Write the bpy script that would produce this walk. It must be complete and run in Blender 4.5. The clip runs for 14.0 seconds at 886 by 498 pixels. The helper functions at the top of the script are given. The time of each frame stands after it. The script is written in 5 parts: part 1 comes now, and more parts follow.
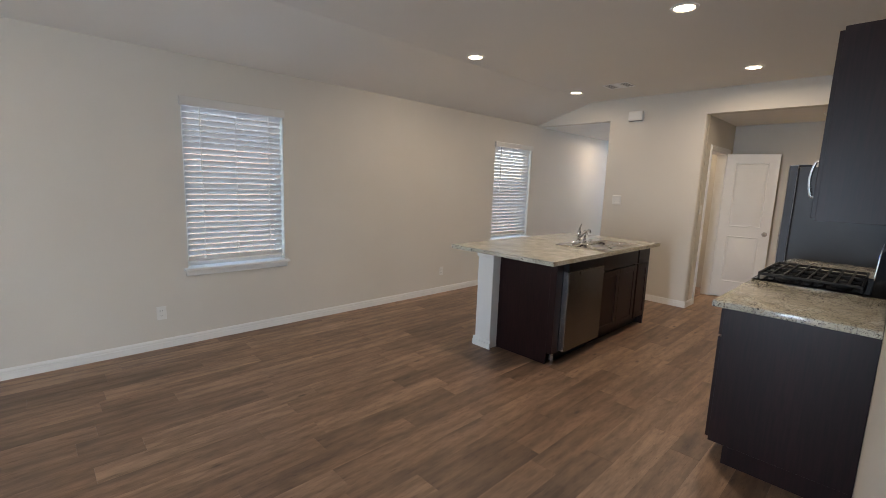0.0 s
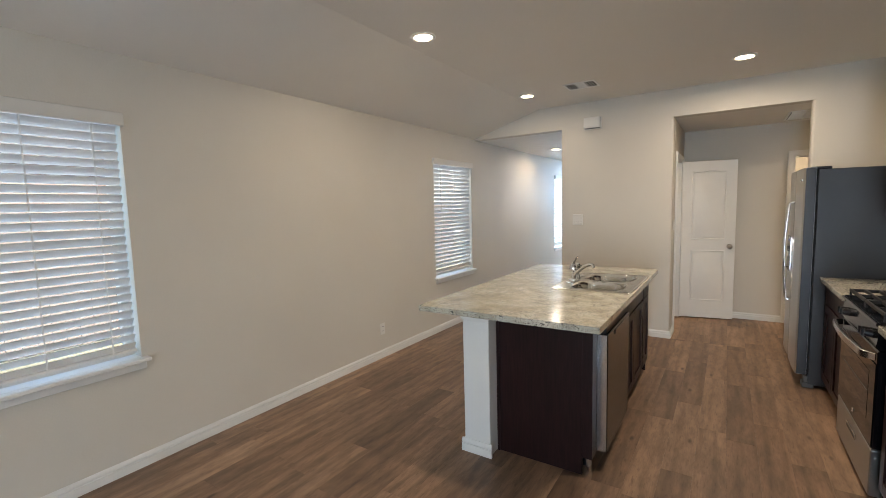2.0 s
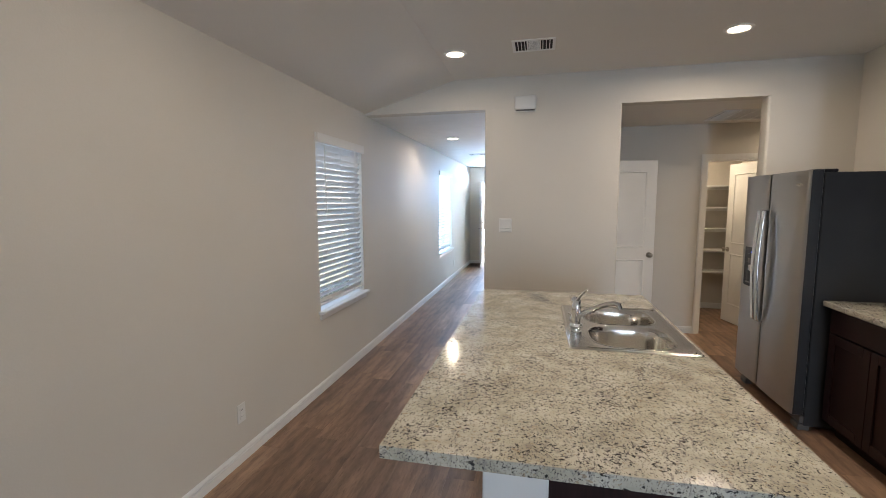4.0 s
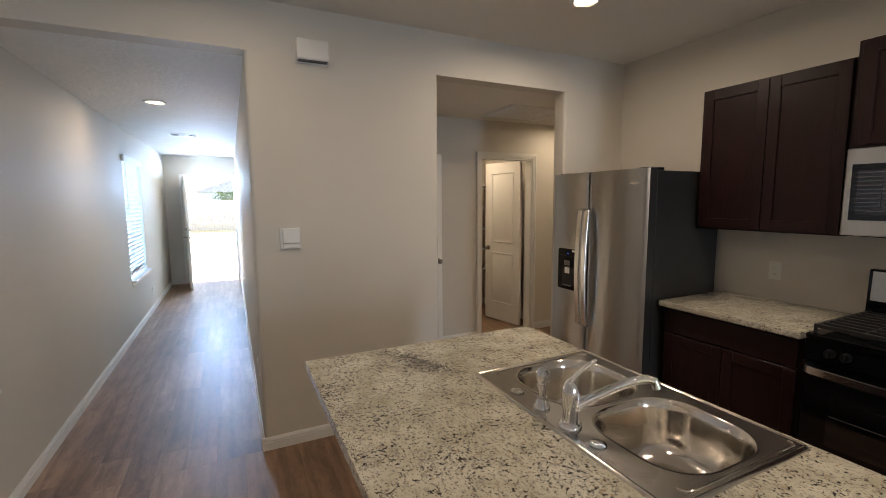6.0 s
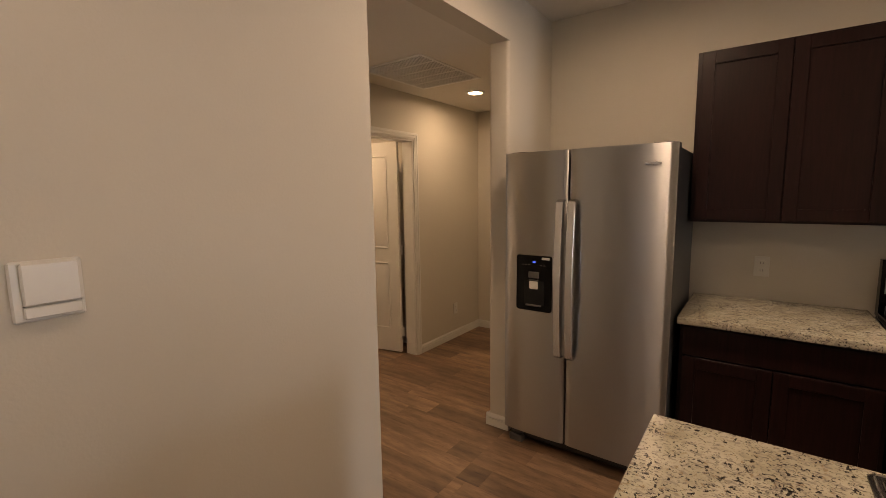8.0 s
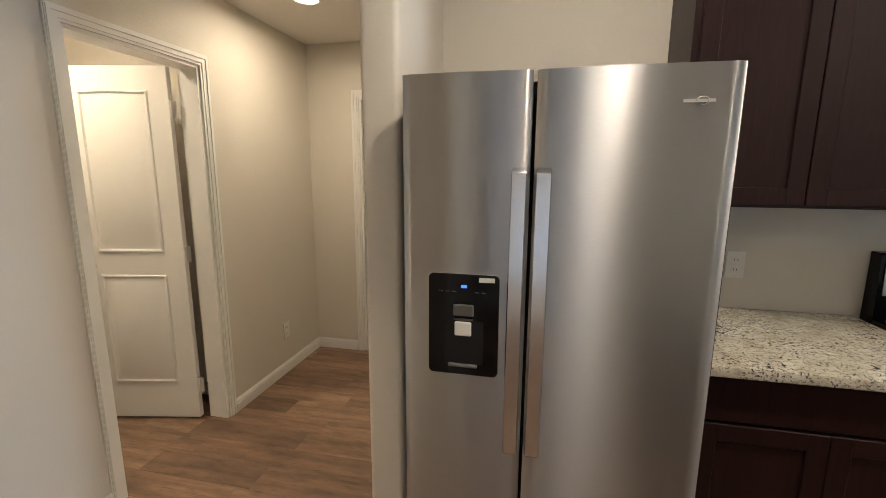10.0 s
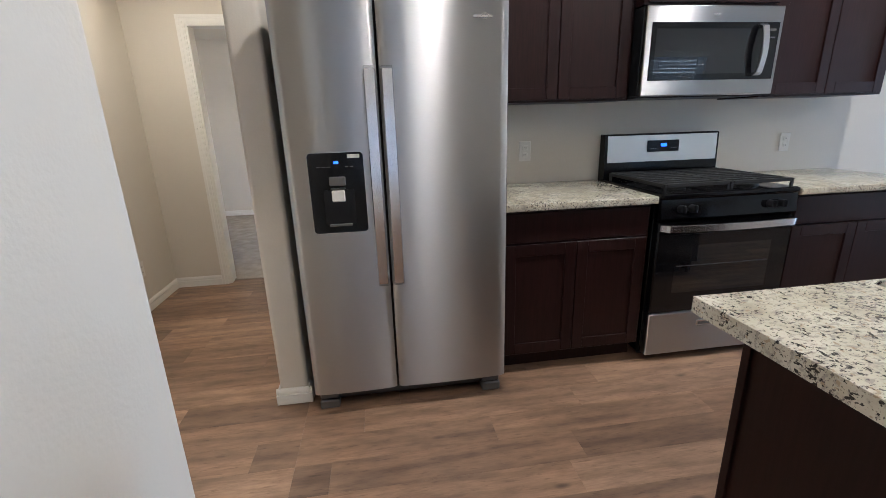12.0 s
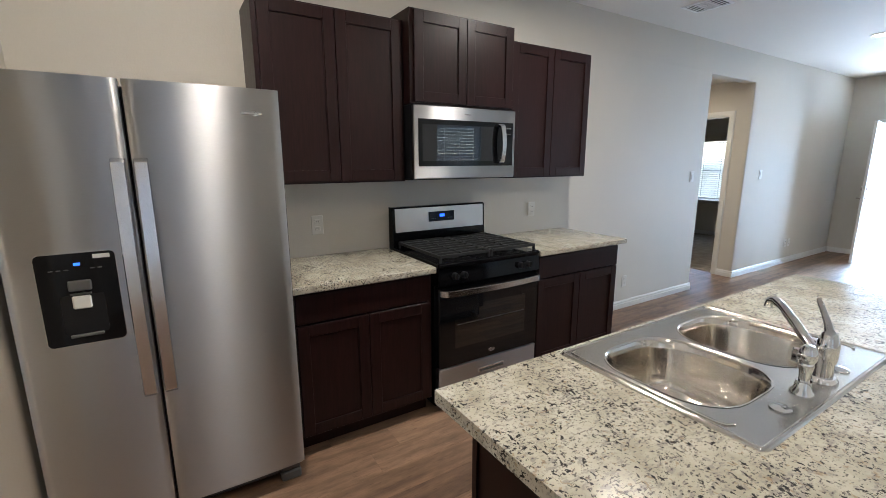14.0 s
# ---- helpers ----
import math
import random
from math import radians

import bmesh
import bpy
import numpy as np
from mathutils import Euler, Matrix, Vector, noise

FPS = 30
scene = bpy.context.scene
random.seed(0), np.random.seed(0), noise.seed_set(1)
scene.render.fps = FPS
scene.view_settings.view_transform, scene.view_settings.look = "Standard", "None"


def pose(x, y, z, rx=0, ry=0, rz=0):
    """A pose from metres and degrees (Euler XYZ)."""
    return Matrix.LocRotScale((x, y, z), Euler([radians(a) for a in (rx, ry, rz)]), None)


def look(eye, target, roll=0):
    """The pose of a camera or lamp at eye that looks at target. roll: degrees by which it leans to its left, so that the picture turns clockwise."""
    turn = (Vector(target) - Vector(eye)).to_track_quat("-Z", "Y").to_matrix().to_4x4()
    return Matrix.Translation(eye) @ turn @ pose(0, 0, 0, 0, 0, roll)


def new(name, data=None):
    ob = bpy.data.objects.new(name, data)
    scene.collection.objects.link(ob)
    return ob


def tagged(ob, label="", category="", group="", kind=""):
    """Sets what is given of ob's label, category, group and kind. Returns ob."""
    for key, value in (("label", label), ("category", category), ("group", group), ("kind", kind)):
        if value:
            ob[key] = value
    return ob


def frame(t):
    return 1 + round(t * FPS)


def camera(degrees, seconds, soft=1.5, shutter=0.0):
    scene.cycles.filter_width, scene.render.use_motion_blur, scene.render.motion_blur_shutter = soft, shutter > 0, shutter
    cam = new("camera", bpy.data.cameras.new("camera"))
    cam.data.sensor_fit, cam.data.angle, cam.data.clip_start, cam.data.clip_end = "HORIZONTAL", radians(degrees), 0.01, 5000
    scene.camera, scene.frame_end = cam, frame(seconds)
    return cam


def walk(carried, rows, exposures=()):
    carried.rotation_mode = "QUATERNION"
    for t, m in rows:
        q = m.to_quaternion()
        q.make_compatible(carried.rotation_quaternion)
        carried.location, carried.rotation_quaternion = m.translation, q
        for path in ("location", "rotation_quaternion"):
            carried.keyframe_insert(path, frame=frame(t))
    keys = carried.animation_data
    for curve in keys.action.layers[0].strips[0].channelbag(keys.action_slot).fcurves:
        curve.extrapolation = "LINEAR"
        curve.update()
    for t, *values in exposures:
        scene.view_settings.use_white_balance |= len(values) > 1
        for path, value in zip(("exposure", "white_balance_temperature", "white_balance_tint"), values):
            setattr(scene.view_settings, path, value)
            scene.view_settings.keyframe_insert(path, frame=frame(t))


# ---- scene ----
cam = camera(91.1, 14.0, 0.75)
METRES, EYE, TILT, LEAN, TURN = 8.3, 1.5, 0.0, 0.0, -43.4
PATH = [
    (0, (-0.334, 0.029, 1.488), (1.039, 1.452, 1.188), 2.1),
    (0.5, (-0.161, 0.343, 1.499), (1.202, 1.784, 1.238), 1.1),
    (1, (0.015, 0.676, 1.528), (1.375, 2.126, 1.312), 0.6),
    (1.5, (0.172, 1.002, 1.534), (1.634, 2.353, 1.335), 0.6),
    (2, (0.378, 1.28, 1.531), (2.043, 2.372, 1.341), -1.5),
    (2.2, (0.499, 1.39, 1.515), (2.217, 2.397, 1.327), -1.5),
    (4.3, (1.7, 2.624, 1.568), (3.671, 2.922, 1.371), 0.0),
    (4.5, (1.832, 2.697, 1.559), (3.815, 2.886, 1.378), 0.1),
    (5, (2.168, 2.856, 1.533), (4.155, 2.723, 1.35), 0.2),
    (5.5, (2.538, 2.999, 1.575), (4.481, 2.565, 1.382), 0.1),
    (6, (2.905, 3.133, 1.571), (4.694, 2.266, 1.348), -0.4),
    (6.5, (3.301, 3.18, 1.542), (4.925, 2.039, 1.299), -0.1),
    (7, (3.72, 3.189, 1.572), (5.328, 2.016, 1.376), -0.2),
    (7.5, (4.114, 3.163, 1.549), (5.512, 1.749, 1.336), -1.2),
    (7.7, (4.267, 3.122, 1.537), (5.565, 1.617, 1.311), -1.0),
    (8.75, (4.92, 2.82, 1.535), (5.83, 1.09, 1.24), -0.7),
    (9.8, (5.256, 2.142, 1.515), (5.766, 0.236, 1.182), 0.0),
    (10, (5.293, 2.045, 1.495), (5.712, 0.122, 1.14), 0.3),
    (10.5, (5.338, 1.94, 1.466), (5.421, -0.014, 1.049), 0.3),
    (11, (5.297, 2.154, 1.44), (5.279, 0.216, 0.946), 0.5),
    (11.5, (5.318, 2.37, 1.362), (5.26, 0.444, 0.828), -1.1),
    (12, (5.341, 2.566, 1.299), (5.068, 0.667, 0.731), -1.7),
    (12.5, (5.364, 2.631, 1.329), (4.993, 0.74, 0.794), -1.3),
    (13, (5.375, 2.654, 1.465), (4.972, 0.746, 1.024), -1.6),
    (13.5, (5.31, 2.666, 1.53), (4.718, 0.798, 1.129), -1.0),
    (14, (5.206, 2.659, 1.493), (4.169, 0.996, 1.094), -0.1),
]
EXPOSURES = [(0, 3.02, 7100, 17), (0.5, 3.2, 7100, 16), (2, 3.22, 7200, 14), (4.5, 2.88, 6600, 15), (5.5, 2.68, 6700, 14), (6.5, 2.64, 8300, 22), (7.5, 2.6, 9900, 29), (10, 3.52, 6700, 12), (11, 3.77, 6000, 12), (12.5, 3.77, 5600, 12), (13.5, 3.68, 6100, 12), (14, 3.58, 6000, 11)]
walk(cam, [(t, look(eye, target, roll)) for t, eye, target, roll in PATH], EXPOSURES)

# ---- world, sun and lamps ----
SUN_EL, SUN_AZ = radians(52), radians(178)
world = bpy.data.worlds.new("sky")
scene.world = world
world.use_nodes = True
wn = world.node_tree.nodes
sky = wn.new("ShaderNodeTexSky")
sky.sky_type, sky.sun_disc = "NISHITA", False
sky.sun_elevation, sky.sun_rotation = SUN_EL, SUN_AZ
wn["Background"].inputs["Strength"].default_value = 0.15
world.node_tree.links.new(sky.outputs["Color"], wn["Background"].inputs["Color"])
sun = new("sun", bpy.data.lights.new("sun", "SUN"))
sun.data.energy, sun.data.angle, sun.data.color = 5.0, radians(0.5), (1.0, 0.95, 0.87)
sun_from = Vector((math.sin(SUN_AZ) * math.cos(SUN_EL), math.cos(SUN_AZ) * math.cos(SUN_EL), math.sin(SUN_EL)))
sun.matrix_world = look(sun_from * 40, (0, 0, 0))

ROOM_Z, HALL_Z = 2.728, 2.44          # ceilings
YN, X0, XW = 4.235, 5.745, -4.0       # window wall, hall partition, back wall
# the pantry can at (7.75, 0.55) is unseen, added to brighten its door
CANS = [(2.985, 3.11, ROOM_Z), (5.02, 3.165, ROOM_Z), (4.955, 1.2, ROOM_Z), (3.01, 1.217, ROOM_Z),
        (-1.02, 1.0, ROOM_Z), (-1.02, 3.1, ROOM_Z), (7.51, 3.68, HALL_Z), (11.46, 3.63, HALL_Z), (6.61, -0.37, HALL_Z),
        (6.6, 2.4, HALL_Z), (7.75, 0.55, HALL_Z), (0.15, -0.7, HALL_Z)]
CAN_WATTS = [1.0, 0.52, 1.7, 2.15] + [0.3] * 2 + [0.9, 0.8, 0.9, 0.6, 1.1, 1.0]


def lamp(name, m, watts, size, color=(1, 1, 1), shape="DISK", size_y=None):
    ob = new(name, bpy.data.lights.new(name, "AREA"))
    ob.data.energy, ob.data.shape, ob.data.size, ob.data.color = watts, shape, size, color
    if size_y:
        ob.data.size_y = size_y
    ob.matrix_world = m
    return ob


for (cx, cy, cz), watts in zip(CANS, CAN_WATTS):
    lamp("can_lamp", pose(cx, cy, cz - 0.012), watts, 0.11, (1.0, 0.90, 0.76) if cz > 2.5 else (1.0, 0.87, 0.67)).data.spread = radians(174)

# daylight of the sky in the openings: behind the blinds, and at the heads of the open doors
for wx0, wx1, wz0, wz1, watts in ((0.65, 1.515, 0.69, 2.06, 0.38), (4.72, 5.615, 0.69, 2.06, 0.38), (9.05, 10.15, 0.66, 2.07, 6.0)):
    lamp("window_daylight", pose((wx0 + wx1) / 2, YN + 0.092, (wz0 + wz1) / 2, -90, 0, 0), watts, wx1 - wx0, (0.30, 0.60, 1.0), "RECTANGLE", wz1 - wz0)
lamp("window_daylight", pose(XW - 0.092, -2.14, 1.29, 0, -90, 0), 0.2, 1.2, (0.5, 0.74, 1.0), "RECTANGLE", 0.9)
# warm lamp in an unseen, added opening, to brighten the far bedroom
lamp("window_daylight", pose(8.95, -2.9, 1.4, 0, 90, 0), 0.15, 0.76, (1.0, 0.84, 0.66), "RECTANGLE", 0.27)
lamp("door_daylight", pose(12.60, 3.495, 1.985, 0, 60, 0), 18, 0.14, (0.32, 0.58, 1.0), "RECTANGLE", 0.48)
back_light = lamp("door_daylight", pose(XW - 0.1, 0.88, 1.02, 0, -88, 0), 14.0, 2.0, (0.52, 0.74, 1.0), "RECTANGLE", 0.9)
back_light.data.spread = radians(150)


# ---- materials ----
def nodes_of(name):
    m = bpy.data.materials.new(name)
    m.use_nodes = True
    nt = m.node_tree
    return m, nt, nt.nodes["Principled BSDF"]


def node(nt, kind, **values):
    n = nt.nodes.new(kind)
    for key, value in values.items():
        n.inputs[key.replace("_", " ")].default_value = value
    return n


def ramp(nt, fac, stops):
    n = nt.nodes.new("ShaderNodeValToRGB")
    e = n.color_ramp.elements
    while len(e) < len(stops):
        e.new(0.5)
    for el, (p, c) in zip(e, stops):
        el.position, el.color = p, (*c, 1) if len(c) == 3 else c
    nt.links.new(fac, n.inputs[0])
    return n.outputs[0]


def coords(nt, scale=(1, 1, 1)):
    tc, mp = nt.nodes.new("ShaderNodeTexCoord"), nt.nodes.new("ShaderNodeMapping")
    mp.inputs["Scale"].default_value = scale
    nt.links.new(tc.outputs["Object"], mp.inputs["Vector"])
    return mp.outputs[0]


def noise_tex(nt, vec, scale, detail=3.0, rough=0.5):
    n = node(nt, "ShaderNodeTexNoise", Scale=scale, Detail=detail, Roughness=rough)
    nt.links.new(vec, n.inputs["Vector"])
    return n.outputs[0]


def add_bump(nt, bsdf, height, strength, distance):
    b = node(nt, "ShaderNodeBump", Strength=strength, Distance=distance)
    nt.links.new(height, b.inputs["Height"])
    nt.links.new(b.outputs[0], bsdf.inputs["Normal"])


def mixed(nt, fac, a, b, blend="MIX"):
    n = nt.nodes.new("ShaderNodeMix")
    n.data_type, n.blend_type = "RGBA", blend
    for sock, v in ((n.inputs[0], fac), (n.inputs[6], a), (n.inputs[7], b)):
        if isinstance(v, (int, float)):
            sock.default_value = v
        elif isinstance(v, tuple):
            sock.default_value = (*v, 1)
        else:
            nt.links.new(v, sock)
    return n.outputs[2]


def surface(name, color, rough=0.5, metal=0.0, var=0.06, scale=3.0, grain=60.0, bump=0.1, dist=0.002, spec=0.5, coat=0.0):
    """A plain surface with slow stains, fine grain and a fine relief."""
    m, nt, b = nodes_of(name)
    v = coords(nt)
    slow, fine = noise_tex(nt, v, scale, 4.0), noise_tex(nt, v, grain, 3.0)
    lo, hi = tuple(c * (1 - var) for c in color), tuple(min(1, c * (1 + var)) for c in color)
    base = ramp(nt, slow, [(0.3, lo), (0.7, hi)])
    fine_c = ramp(nt, fine, [(0.3, (1 - var * 0.5,) * 3), (0.7, (1, 1, 1))])
    nt.links.new(mixed(nt, 1.0, base, fine_c, "MULTIPLY"), b.inputs["Base Color"])
    dr = min(0.05, rough * (0.04 if metal else 0.15))
    r = ramp(nt, slow, [(0.3, (rough - dr,) * 3), (0.7, (rough + dr,) * 3)])
    nt.links.new(r, b.inputs["Roughness"])
    b.inputs["Metallic"].default_value, b.inputs["Specular IOR Level"].default_value = metal, spec
    b.inputs["Coat Weight"].default_value = coat
    if bump:
        add_bump(nt, b, fine, bump, dist)
    return m


WALL = surface("wall_paint", (0.62, 0.575, 0.50), 0.62, var=0.025, scale=1.2, grain=110, bump=0.22, dist=0.003, spec=0.35)
CEIL = surface("ceiling_paint", (0.74, 0.70, 0.635), 0.75, var=0.02, scale=1.0, grain=90, bump=0.25, dist=0.003, spec=0.25)
CEIL_ROUGH = surface("knockdown_ceiling", (0.76, 0.745, 0.71), 0.7, var=0.03, scale=6.0, grain=26, bump=0.6, dist=0.008, spec=0.3)
TRIM = surface("trim_paint", (0.73, 0.715, 0.675), 0.38, var=0.02, scale=5, grain=90, bump=0.05)
REGISTER = surface("white_enamelled_metal", (0.86, 0.85, 0.82), 0.4, var=0.02, scale=8, bump=0.02)
DOOR = surface("door_paint", (0.78, 0.76, 0.71), 0.42, var=0.02, scale=4, grain=140, bump=0.08)
PLASTIC = surface("white_plastic", (0.71, 0.69, 0.64), 0.35, var=0.02, bump=0.0)
VALANCE = surface("valance_vinyl", (0.66, 0.63, 0.575), 0.45, var=0.02, scale=8, bump=0.04)
SLAT = surface("blind_slat", (0.75, 0.74, 0.72), 0.45, var=0.02, scale=8, bump=0.04)
CARPET = surface("carpet", (0.44, 0.39, 0.325), 0.95, var=0.18, scale=9, grain=260, bump=0.9, dist=0.01, spec=0.1)
BLACK = surface("black_enamel", (0.004, 0.004, 0.005), 0.10, var=0.1, bump=0.0, spec=0.25)
PLASTIC_DARK = surface("black_plastic", (0.008, 0.008, 0.009), 0.34, var=0.1, grain=200, bump=0.05, spec=0.3)
IRON = surface("cast_iron", (0.008, 0.008, 0.0085), 0.62, var=0.2, grain=240, bump=0.4, dist=0.001)
CHROME = surface("chrome", (0.78, 0.79, 0.80), 0.07, 1.0, var=0.02, bump=0.0)
NICKEL = surface("satin_nickel", (0.42, 0.38, 0.33), 0.3, 1.0, var=0.08, bump=0.0)
ALU = surface("polished_aluminium", (0.72, 0.72, 0.72), 0.22, 1.0, var=0.03, bump=0.0)
FRIDGE_SIDE = surface("grey_textured_steel", (0.036, 0.036, 0.037), 0.40, 0.25, var=0.12, grain=220, bump=0.35, dist=0.0015)
GREY_PLASTIC = surface("grey_plastic", (0.10, 0.096, 0.09), 0.45, var=0.06, bump=0.05)
# near-black: the shade of ducts and slots as colour; also gasket and subfloor
DARK_GAP = surface("dark_recess", (0.01, 0.01, 0.01), 0.8, bump=0.0)
CONCRETE = surface("concrete", (0.72, 0.70, 0.67), 0.85, var=0.12, scale=1.5, grain=40, bump=0.3)
GRASS = surface("grass", (0.075, 0.08, 0.05), 0.95, var=0.35, scale=0.8, grain=14, bump=0.8, dist=0.05)
# one fence wood twice: paled for glare, darkened in colour for shade
FENCE = surface("fence_wood", (0.60, 0.53, 0.43), 0.8, var=0.2, scale=2, grain=30, bump=0.4)
SHADED_FENCE = surface("shaded_fence_wood", (0.085, 0.074, 0.066), 0.8, var=0.25, scale=2, grain=30, bump=0.4)
SIDING = surface("house_siding", (0.66, 0.74, 0.78), 0.7, var=0.06, scale=1, bump=0.1)
SHINGLE = surface("roof_shingle", (0.50, 0.50, 0.50), 0.9, var=0.25, scale=6, grain=30, bump=0.5)
# neighbour's roof and wall darkened likewise, so the gaps between slats stay dark
DARK_SHINGLE = surface("dark_roof_shingle", (0.05, 0.047, 0.045), 0.9, var=0.25, scale=6, grain=30, bump=0.5)
BRICKISH = surface("neighbour_wall", (0.13, 0.09, 0.07), 0.85, var=0.2, scale=7, grain=40, bump=0.4)
LEAF = surface("leaf", (0.07, 0.12, 0.035), 0.6, var=0.4, scale=5, bump=0.0)
BARK = surface("bark", (0.16, 0.11, 0.07), 0.9, var=0.3, scale=8, bump=0.5)


def steel_material(name, base, rough, stretch):
    """Brushed steel: fine level scratches, so that highlights run upright."""
    m, nt, b = nodes_of(name)
    scratch = noise_tex(nt, coords(nt, stretch), 30.0, 4.0, 0.6)
    nt.links.new(ramp(nt, scratch, [(0.3, tuple(c * 0.96 for c in base)), (0.7, tuple(c * 1.04 for c in base))]), b.inputs["Base Color"])
    b.inputs["Roughness"].default_value = rough
    b.inputs["Metallic"].default_value = 1.0
    b.inputs["Anisotropic"].default_value = 0.99
    t = nt.nodes.new("ShaderNodeTangent")
    t.direction_type, t.axis = "RADIAL", "Z"
    nt.links.new(t.outputs[0], b.inputs["Tangent"])
    b.inputs["Anisotropic Rotation"].default_value = 0.25
    return m


STEEL = steel_material("brushed_steel", (0.45, 0.45, 0.448), 0.31, (1.2, 1.2, 60))
# same stainless as STEEL: a dark reflection is put into the base colour
DISHWASHER_STEEL = steel_material("steel_dark_reflection", (0.17, 0.165, 0.158), 0.22, (1.2, 1.2, 60))
PLAIN_STEEL = surface("satin_steel", (0.60, 0.59, 0.57), 0.3, 1.0, var=0.03, scale=4, grain=200, bump=0.02)
SINK_DECK = surface("brushed_sink_deck", (0.54, 0.522, 0.495), 0.22, 1.0, var=0.04, scale=6, grain=200, bump=0.03)
SINK_STEEL = surface("sink_steel", (0.74, 0.70, 0.64), 0.15, 1.0, var=0.04, scale=6, grain=200, bump=0.012)


def cabinet_material():
    m, nt, b = nodes_of("espresso_wood")
    grain = noise_tex(nt, coords(nt, (14, 14, 0.9)), 7.0, 6.0, 0.6)
    slow = noise_tex(nt, coords(nt, (3, 3, 0.6)), 2.0, 3.0)
    c1 = ramp(nt, grain, [(0.25, (0.0096, 0.0036, 0.0035)), (0.75, (0.0240, 0.0086, 0.0079))])
    c2 = ramp(nt, slow, [(0.3, (0.8, 0.78, 0.78)), (0.7, (1.15, 1.1, 1.1))])
    nt.links.new(mixed(nt, 1.0, c1, c2, "MULTIPLY"), b.inputs["Base Color"])
    nt.links.new(ramp(nt, grain, [(0.2, (0.30,) * 3), (0.8, (0.42,) * 3)]), b.inputs["Roughness"])
    b.inputs["Specular IOR Level"].default_value = 0.25
    add_bump(nt, b, grain, 0.08, 0.001)
    return m


CABINET = cabinet_material()


def plank_material():
    """Vinyl oak: every board its own tone and grain offset."""
    m, nt, b = nodes_of("vinyl_oak")
    info = nt.nodes.new("ShaderNodeObjectInfo")
    tc = nt.nodes.new("ShaderNodeTexCoord")
    off = nt.nodes.new("ShaderNodeVectorMath")
    off.operation = "SCALE"
    comb = nt.nodes.new("ShaderNodeCombineXYZ")
    for i in range(3):
        nt.links.new(info.outputs["Random"], comb.inputs[i])
    nt.links.new(comb.outputs[0], off.inputs[0])
    off.inputs["Scale"].default_value = 37.0
    add = nt.nodes.new("ShaderNodeVectorMath")
    nt.links.new(tc.outputs["Object"], add.inputs[0])
    nt.links.new(off.outputs[0], add.inputs[1])

    def stretched(scale):
        mp = nt.nodes.new("ShaderNodeMapping")
        mp.inputs["Scale"].default_value = scale
        nt.links.new(add.outputs[0], mp.inputs["Vector"])
        return mp.outputs[0]

    fine = noise_tex(nt, stretched((4.0, 60, 1)), 3.0, 4.0, 0.55)
    broad = noise_tex(nt, stretched((1.3, 4.2, 1)), 1.6, 4.0, 0.6)
    mottle = noise_tex(nt, stretched((4.0, 16, 1)), 2.2, 5.0, 0.65)
    figure = node(nt, "ShaderNodeTexWave", Scale=1.0, Distortion=5.5, Detail=3.0, Detail_Scale=1.2, Detail_Roughness=0.6)
    figure.bands_direction = "Y"
    nt.links.new(stretched((0.7, 3.4, 1)), figure.inputs["Vector"])
    tone = ramp(nt, info.outputs["Random"], [(0.0, (0.162, 0.098, 0.062)), (0.3, (0.220, 0.134, 0.085)), (0.65, (0.254, 0.157, 0.099)), (1.0, (0.318, 0.202, 0.130))])
    c = mixed(nt, 1.0, tone, ramp(nt, broad, [(0.34, (0.68, 0.665, 0.66)), (0.5, (0.97, 0.96, 0.95)), (0.66, (1.24, 1.22, 1.19))]), "MULTIPLY")
    c = mixed(nt, 1.0, c, ramp(nt, mottle, [(0.32, (0.76, 0.75, 0.74)), (0.5, (1, 1, 1)), (0.7, (1.16, 1.15, 1.14))]), "MULTIPLY")
    c = mixed(nt, 1.0, c, ramp(nt, figure.outputs["Fac"], [(0.05, (0.84, 0.825, 0.81)), (0.4, (1.01, 1.01, 1.01)), (0.9, (1.06, 1.06, 1.06))]), "MULTIPLY")
    c = mixed(nt, 1.0, c, ramp(nt, fine, [(0.3, (0.88, 0.87, 0.86)), (0.6, (1.05, 1.05, 1.05))]), "MULTIPLY")
    dashes = noise_tex(nt, stretched((7.0, 42, 1)), 2.0, 3.0, 0.6)
    c = mixed(nt, 1.0, c, ramp(nt, dashes, [(0.60, (1, 1, 1)), (0.72, (0.66, 0.63, 0.61))]), "MULTIPLY")
    knots = node(nt, "ShaderNodeTexVoronoi", Scale=1.0)
    nt.links.new(stretched((1.7, 4.6, 1)), knots.inputs["Vector"])
    c = mixed(nt, ramp(nt, knots.outputs["Distance"], [(0.03, (0.8,) * 3), (0.075, (0, 0, 0))]), c, (0.055, 0.032, 0.02))
    nt.links.new(c, b.inputs["Base Color"])
    nt.links.new(ramp(nt, fine, [(0.2, (0.38,) * 3), (0.8, (0.50,) * 3)]), b.inputs["Roughness"])
    b.inputs["Specular IOR Level"].default_value = 0.5
    add_bump(nt, b, fine, 0.18, 0.0012)
    return m


PLANK = plank_material()


